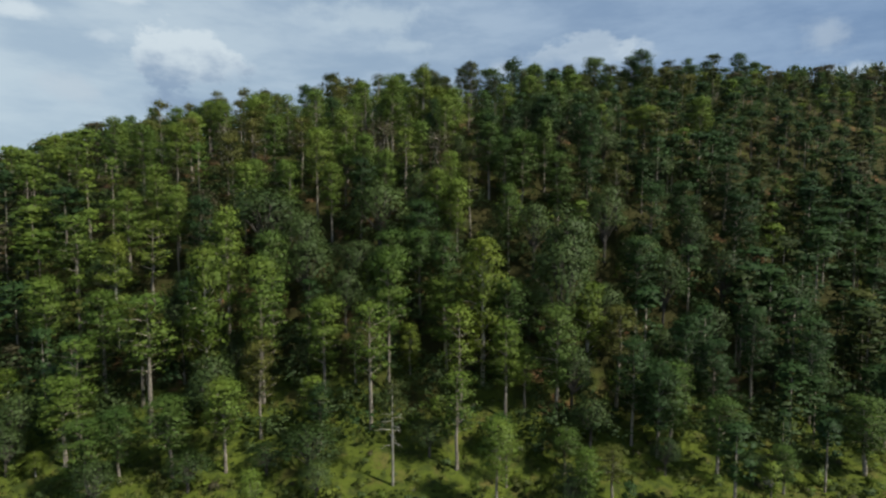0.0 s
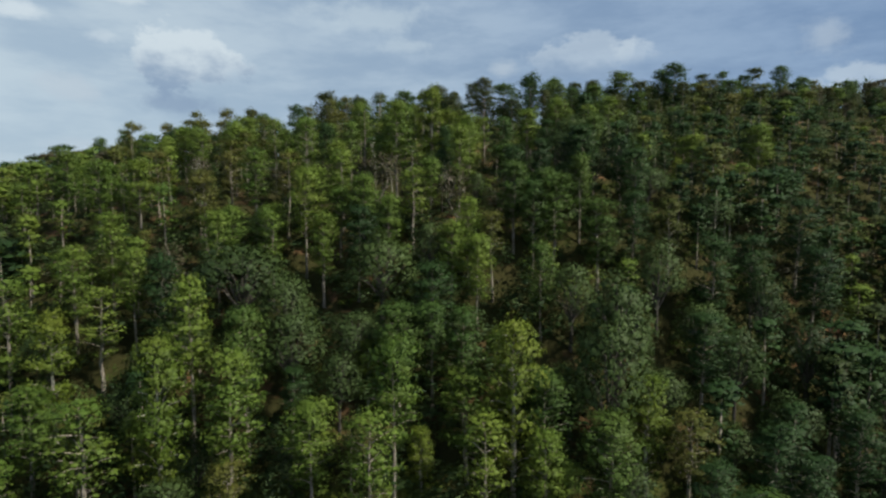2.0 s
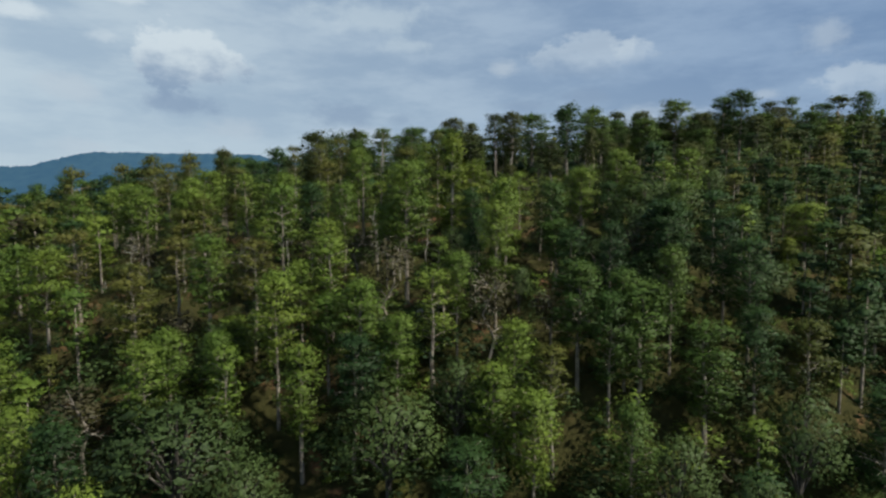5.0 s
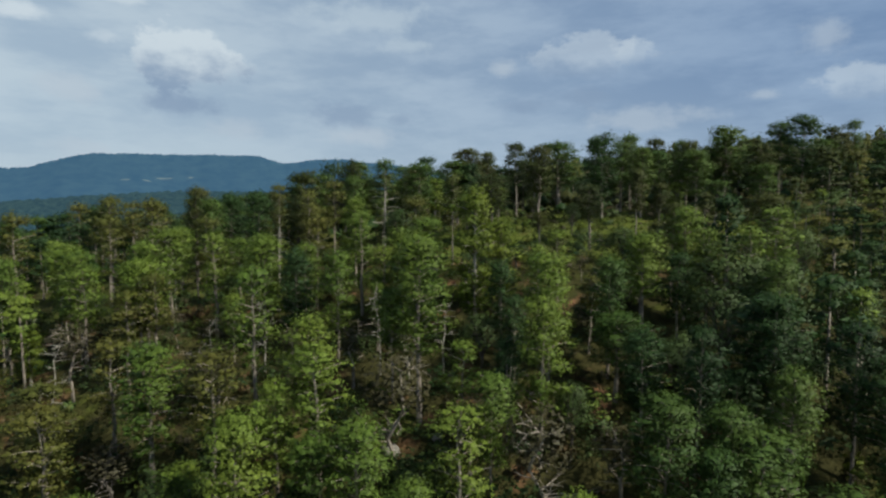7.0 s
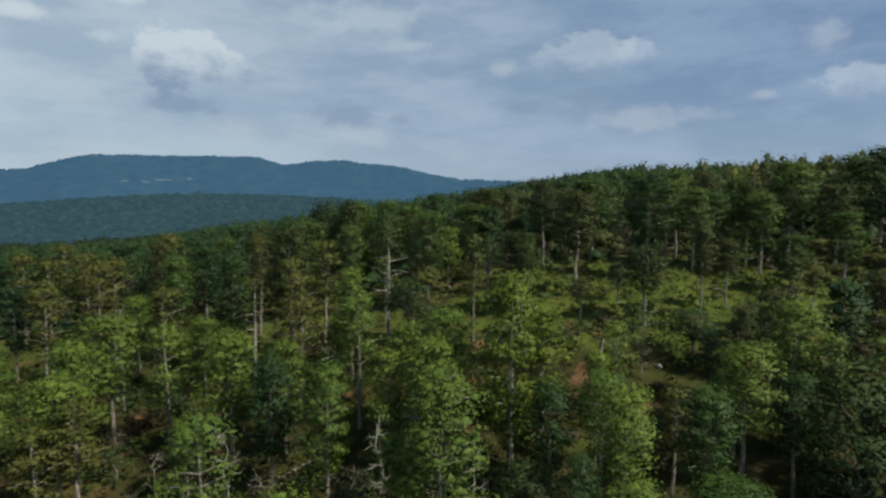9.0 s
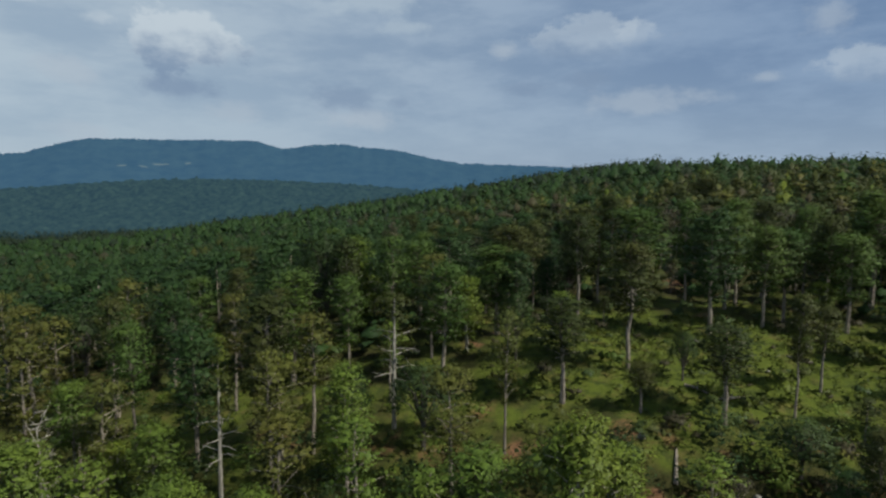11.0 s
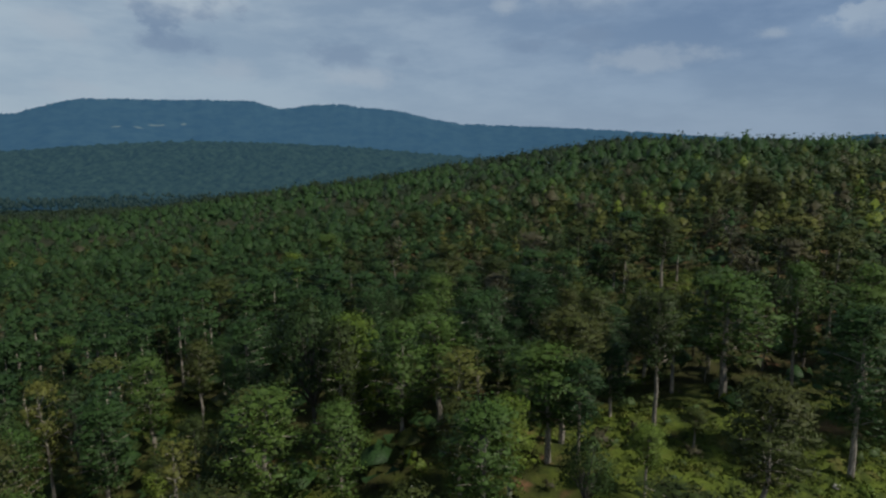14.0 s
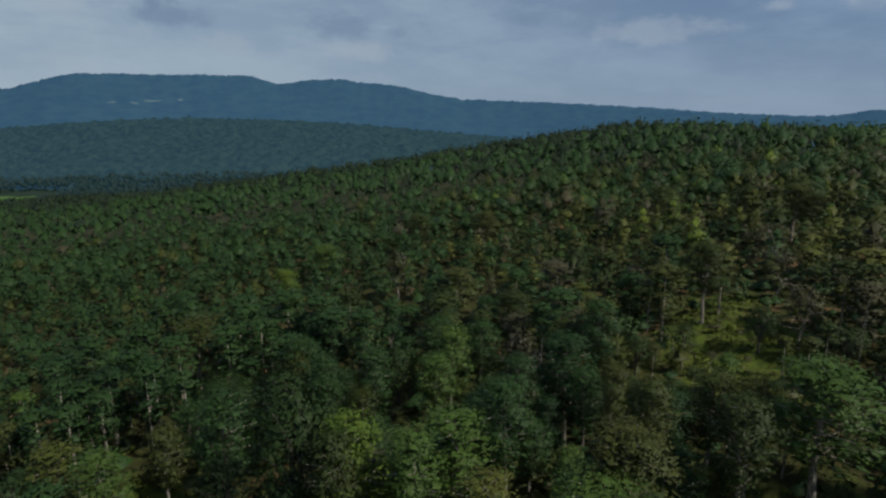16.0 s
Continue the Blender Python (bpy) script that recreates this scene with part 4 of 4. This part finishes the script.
bush_rng = np.random.default_rng(41)
BUSHES = [(bush(bush_rng, 1.5, 1.1), mat) for mat in ("shrub", "shrub", "bright", "oak", "dry", "rust")]
scrub = Pile()
bush_made, bush_count = {}, 0
bush_spots = scatter(-75, 85, 58, 270, 2.7, lambda x, y: in_view(x, y, 4) and rng.uniform() < 0.3 + 0.55 * openness(x, y) + (0.35 if 122 < y < 168 else 0.0))
bush_spots.sort(key=lambda p: -openness(*p) - 0.3 * math.sin(p[0] * 3.1))
for x, y in bush_spots:
    k = int(bush_rng.integers(4, 6) if 122 < y < 168 and bush_rng.uniform() < 0.55 else bush_rng.integers(5))
    s, turn = 0.4 + 1.3 * bush_rng.uniform() ** 2, bush_rng.uniform(0, 6.28)
    if bush_count < 300:
        bush_count += 1
        if k in bush_made:
            copy_thing(bush_made[k], upright(x, y, s, turn) @ Matrix.Diagonal((*[1 / f for f in bush_made[k].scale], 1)))
        else:
            tint = {"shrub": "leafy green shrub growing on the forest floor", "bright": "low bright green shrub in the grass",
                    "oak": "dark grey-green scrub oak bush", "dry": "dry brown shrub among the grass", "rust": "withered rust-brown ferns on the bank"}[BUSHES[k][1]]
            bush_made[k] = tagged(link_mesh("shrub", BUSHES[k][0][0], BUSHES[k][0][1], [MAT[BUSHES[k][1]]], normals=BUSHES[k][0][2]), tint, "shrub", "shrubs on the forest floor")
            bush_made[k].matrix_basis = upright(x, y, s, turn)
    else:
        scrub.add(BUSHES[k][0], BUSHES[k][1], x, y, s, turn)
for x, y in scatter(-75, 75, 66, 97, 2.0, lambda x, y: in_view(x, y, 4) and rng.uniform() < 0.55):
    k = int(bush_rng.choice(4, p=(0.35, 0.25, 0.28, 0.12)))
    scrub.add(BUSHES[k][0], BUSHES[k][1], x, y, 0.45 + 0.9 * bush_rng.uniform() ** 2, bush_rng.uniform(0, 6.28))
GRASS = []
for _ in range(6):
    p, d = ball(bush_rng, 12, 0.3)
    GRASS.append(leaves(bush_rng, p * [0.8, 0.8, 0.16] + [0, 0, 0.2], d * [1, 1, 0.2], 0.5, 0.22))
sward = Pile()
for x, y in scatter(-80, 90, 55, 275, 1.5, lambda x, y: in_view(x, y, 2) and rng.uniform() < openness(x, y) * 0.8):
    sward.add(GRASS[int(bush_rng.integers(6))], "grass" if bush_rng.uniform() < 0.85 else "shrub", x, y, bush_rng.uniform(0.6, 1.5), bush_rng.uniform(0, 6.28))
sward.make("grass", MATS, "rough olive grass tufts in the clearings", "grass")
scrub.make("undergrowth", MATS, "tangled green and brown undergrowth below the trees", "undergrowth")

# ---- the wood further off ----
middle, far_pile = Pile(0.4), Pile()


DOMES = [far_crown(lite_rng, 18.5, 3.3, 60) for _ in range(5)]
RIDGE = []
for _ in range(8):
    v, f, nor = far_crown(lite_rng, 17.0, 3.0, 11)
    nor = nor * 0.55 + [0, 0, 0.55]
    RIDGE.append((v, f, nor / np.linalg.norm(nor, axis=1)[:, None]))
for x, y, closeness in mid_spots:
    k = pick(x, y, lite_rng)
    k = "dry" if k == "dead" else k
    s, turn, wide = growth(x, y, lite_rng), lite_rng.uniform(0, 6.28), lite_rng.uniform(1.25, 1.65) * (1.12 if y > 240 else 1.0)
    if math.hypot(x + 18, max(0, y - 155)) > (112 if y > 205 else 170):
        wide *= 0.85 if y > 215 else 1.0
        middle.add((FAR[k] if y < 330 else DOMES)[int(lite_rng.integers(5))], k, x, y, s, turn, wide)
        continue
    sh = LITE[k][int(lite_rng.integers(4))]
    middle.add(sh["crown"], k, x, y, s, turn, wide)
    middle.add(sh["trunk"], "bark", x, y, s, turn)
# low growth that closes the gaps between the trees of the hilltop
LOW = [far_crown(lite_rng, 10.0, 3.0, 10) for _ in range(6)]
for x, y in scatter(-300, 330, 192, 420, 4.6, lambda x, y: in_view(x, y, 6) and rng.uniform() > 1.4 * openness(x, y)):
    middle.add(LOW[int(lite_rng.integers(6))], "pine_olive_dimmed" if lite_rng.uniform() < 0.5 else "pine_dark_shaded", x, y, lite_rng.uniform(0.4, 0.85), lite_rng.uniform(0, 6.28), lite_rng.uniform(1.0, 1.5), float(height(x, y)) - 2.2)
middle.make("woodland_beyond", MATS, "pine wood spreading over the hilltop", "woodland")

TINY = [far_crown(lite_rng, 18.0, 4.2, 0) for _ in range(6)]
for x, y in scatter(-700, 800, 420, 960, 6.6, lambda x, y: abs(x) < 0.80 * (y + 20)):
    k = pick(x, y, lite_rng)
    k = "pine_dark_shaded" if k in ("pine_dark_shaded", "oak_dark") and y < 560 else "ridge"
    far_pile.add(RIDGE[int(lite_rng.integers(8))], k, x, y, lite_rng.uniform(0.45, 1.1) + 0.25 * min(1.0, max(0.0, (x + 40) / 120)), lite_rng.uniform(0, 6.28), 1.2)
far_pile.make("woodland_ridge", MATS, "dense dark pine wood on the further ridge, air haze in its colour", "woodland")
tiny = Pile()
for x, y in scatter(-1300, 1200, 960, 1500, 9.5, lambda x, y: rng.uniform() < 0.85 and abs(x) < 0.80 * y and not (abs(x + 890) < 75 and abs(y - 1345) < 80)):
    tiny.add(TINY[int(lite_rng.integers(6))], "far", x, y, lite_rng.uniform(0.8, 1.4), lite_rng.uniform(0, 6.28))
tiny_rng = np.random.default_rng(5)


def canopy(X, Y):
    """The closed tops of a wood too far off to tell its trees apart."""
    rough = tiny_rng.normal(0, 1.0, X.shape)
    rough = rough + 0.5 * (np.roll(rough, 1, 0) + np.roll(rough, 1, 1))
    edge = np.clip((Y - 1420) / 60, 0, 1)
    return height(X, Y) - 12 + edge * 25 + rough * 3.6 * edge


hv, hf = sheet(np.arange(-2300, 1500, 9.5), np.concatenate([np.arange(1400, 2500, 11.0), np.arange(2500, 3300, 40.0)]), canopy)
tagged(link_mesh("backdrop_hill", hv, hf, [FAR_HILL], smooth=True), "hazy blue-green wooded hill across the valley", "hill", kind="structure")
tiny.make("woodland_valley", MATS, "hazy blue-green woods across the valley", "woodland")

# ---- mountains on the horizon ----
RIDGE_AZ = np.array([-1.3, -0.95, -0.69, -0.645, -0.605, -0.58, -0.555, -0.525, -0.43, -0.34, -0.297, -0.272, -0.258, -0.215, -0.168, -0.14, -0.08, -0.02, 0.03,
                     0.16, 0.30, 0.42, 0.53, 0.575, 0.60, 0.625, 0.66, 0.75, 0.9, 1.3])
RIDGE_EL = np.array([0.034, 0.040, 0.045, 0.046, 0.048, 0.057, 0.066, 0.071, 0.069, 0.068, 0.066, 0.057, 0.054, 0.060, 0.062, 0.057, 0.052, 0.038, 0.030,
                     0.026, 0.019, 0.010, 0.005, 0.009, 0.016, 0.014, 0.004, 0.004, 0.012, 0.02])


def mountain():
    az = np.linspace(-1.3, 1.3, 1300)
    fringe = np.random.default_rng(3).normal(0, 2.6, 1300)
    V, rows = [], np.linspace(0, 1, 26)
    top = np.interp(az, RIDGE_AZ, RIDGE_EL) * np.cos(az) * 4550 + 82
    top = top + 2.5 * np.sin(az * 190) * np.sin(az * 71)
    for k in rows:
        R = 3050 + 1500 * k
        rise = k ** 1.5
        spur = (np.sin(az * 23 + 3 * k) * 16 + np.sin(az * 57 + 5 * k) * 6 + np.sin(az * 131) * 2) * math.sin(math.pi * k)
        z = -80 + (top + 80) * rise + spur * np.clip(top / 250, 0.2, 1)
        V.append(np.stack([np.sin(az) * R, np.cos(az) * R, z + (fringe if k == 1 else 0)], 1))
    V.append(np.stack([np.sin(az) * 4800, np.cos(az) * 4800, top - 60], 1))
    n, r = len(az), len(V)
    i = (np.arange(r - 1)[:, None] * n + np.arange(n - 1)[None]).ravel()
    return np.concatenate(V), np.stack([i, i + 1, i + n + 1, i + n], 1)


mv, mf = mountain()
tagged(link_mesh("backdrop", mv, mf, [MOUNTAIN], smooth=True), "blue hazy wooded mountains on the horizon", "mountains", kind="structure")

# how grassy the ground is: turf in the clearings, needle litter under the trees
turf = ground.data.attributes.new("turf", "FLOAT", "POINT")
turf.data.foreach_set("value", np.array([max(openness(x, y), 1 / (1 + math.exp((y - 90 - 0.0012 * x * x) / 3)), 0.0) - (0.22 * (1 - openness(x, y)) if 96 < y < 165 or y > 212 else 0.0) if 0 < y < 420 and abs(x) < 400 else (1.0 if y < 60 else (-1.0 if y > 850 else -0.55)) for x, y, _ in gv], np.float32))

# pale fields high on the mountain's flank
COLS = np.linspace(-1.3, 1.3, 1300)
GRID = mv.reshape(-1, 1300, 3)
for az, el, wide, rows in ((-0.487, 0.0215, 3, 1), (-0.436, 0.0225, 6, 1), (-0.40, 0.0235, 2, 1), (-0.46, 0.0195, 3, 1)):
    col = int(np.argmin(np.abs(COLS - az)))
    slope = (GRID[:26, col, 2] - 82) / np.hypot(GRID[:26, col, 0], GRID[:26, col, 1])
    row = int(np.argmin(np.abs(slope - el)))
    def flank(u, v):
        i, j = min(int(v), 24), int(u)
        f, g = v - i, u - j
        return (GRID[i, j] * (1 - g) + GRID[i, j + 1] * g) * (1 - f) + (GRID[i + 1, j] * (1 - g) + GRID[i + 1, j + 1] * g) * f
    us, vs = np.linspace(-wide, wide, 9), np.linspace(-0.22, 0.22, 5) * rows
    pts = [flank(col + u + 0.6 * math.sin(7 * v + az * 90), row + v * math.sqrt(max(0.05, 1 - (u / wide) ** 2)) + 0.5) + [0, 0, 2.0] for v in vs for u in us]
    faces = [(r * 9 + c, r * 9 + c + 1, r * 9 + c + 10, r * 9 + c + 9) for r in range(4) for c in range(8)]
    tagged(link_mesh("backdrop_field", pts, faces, [PALE], smooth=True), "pale field cut into the wooded mountain", "field", kind="structure")


# ---- stones and fallen wood in the grass ----
def stone(rng, size):
    bm = bmesh.new()
    bmesh.ops.create_icosphere(bm, subdivisions=2, radius=size)
    for v in bm.verts:
        v.co *= 0.78 + 0.4 * noise.noise(v.co / size * 1.1 + Vector((rng.uniform(0, 9), 0, 0)))
        v.co.z *= 0.6
    V, F = [v.co[:] for v in bm.verts], [tuple(v.index for v in f.verts) for f in bm.faces]
    bm.free()
    return V, F


stone_rng = np.random.default_rng(77)
for x, y, size in ((45.8, 79.3, 1.1), (11.7, 86.0, 0.45), (15.1, 86.0, 0.4), (13.6, 161.2, 0.5), (5.9, 168.4, 0.45), (20.0, 189.0, 0.5), (33.0, 186.0, 0.6), (25.0, 181.0, 0.35), (-4.0, 78.0, 0.4), (-18.2, 135.0, 1.1), (-16.4, 134.2, 0.7), (-14.3, 132.6, 1.3), (-9.5, 133.2, 0.9), (-5.2, 134.8, 0.8), (1.0, 137.0, 1.0), (-23.0, 134.0, 0.8)):
    sv, sf = stone(stone_rng, size)
    rock = tagged(link_mesh("stone", sv, sf, [MAT["stone"]], smooth=True), "weathered pale grey stone lying in the grass", "stone", "stones in the grass")
    rock.matrix_basis = upright(x, y, 1.0, stone_rng.uniform(0, 6.28)) @ Matrix.Translation((0, 0, 0.15 * size))
for x, y, long, turn in ((17.7, 174.7, 3.5, 0.3), (14.5, 176.1, 2.5, -0.6), (8.0, 165.0, 4.5, 1.2), (-25.0, 152.0, 6.0, 0.5), (30.0, 183.0, 3.0, 2.2)):
    log = tagged(new("fallen_log"), "bleached fallen trunk with broken stubs on the ground", "log", "fallen trunks")
    a, b = (-long / 2 * math.cos(turn), -long / 2 * math.sin(turn)), (long / 2 * math.cos(turn), long / 2 * math.sin(turn))
    here = float(height(x, y))
    za, zb = float(height(x + a[0], y + a[1])) - here, float(height(x + b[0], y + b[1])) - here
    part("trunk", tube([(*a, za + 0.14), (0, 0, (za + zb) / 2 + 0.2), (*b, zb + 0.1)], [0.2, 0.16, 0.08], 7), MAT["bark"], log)
    part("stub", tube([(0, 0, (za + zb) / 2 + 0.2), (0.3, 0.25, (za + zb) / 2 + 0.9)], [0.07, 0.02], 5), MAT["bark"], log)
    log.location = (x, y, here)

# a far green field at the valley's edge
fv, ff = sheet(np.linspace(-985, -875, 12), np.linspace(1310, 1390, 8), lambda X, Y: height(X, Y) + 1.5)
tagged(link_mesh("backdrop_field", fv, ff, [FIELD], smooth=True), "bright green meadow beyond the wooded ridge", "field", kind="structure")
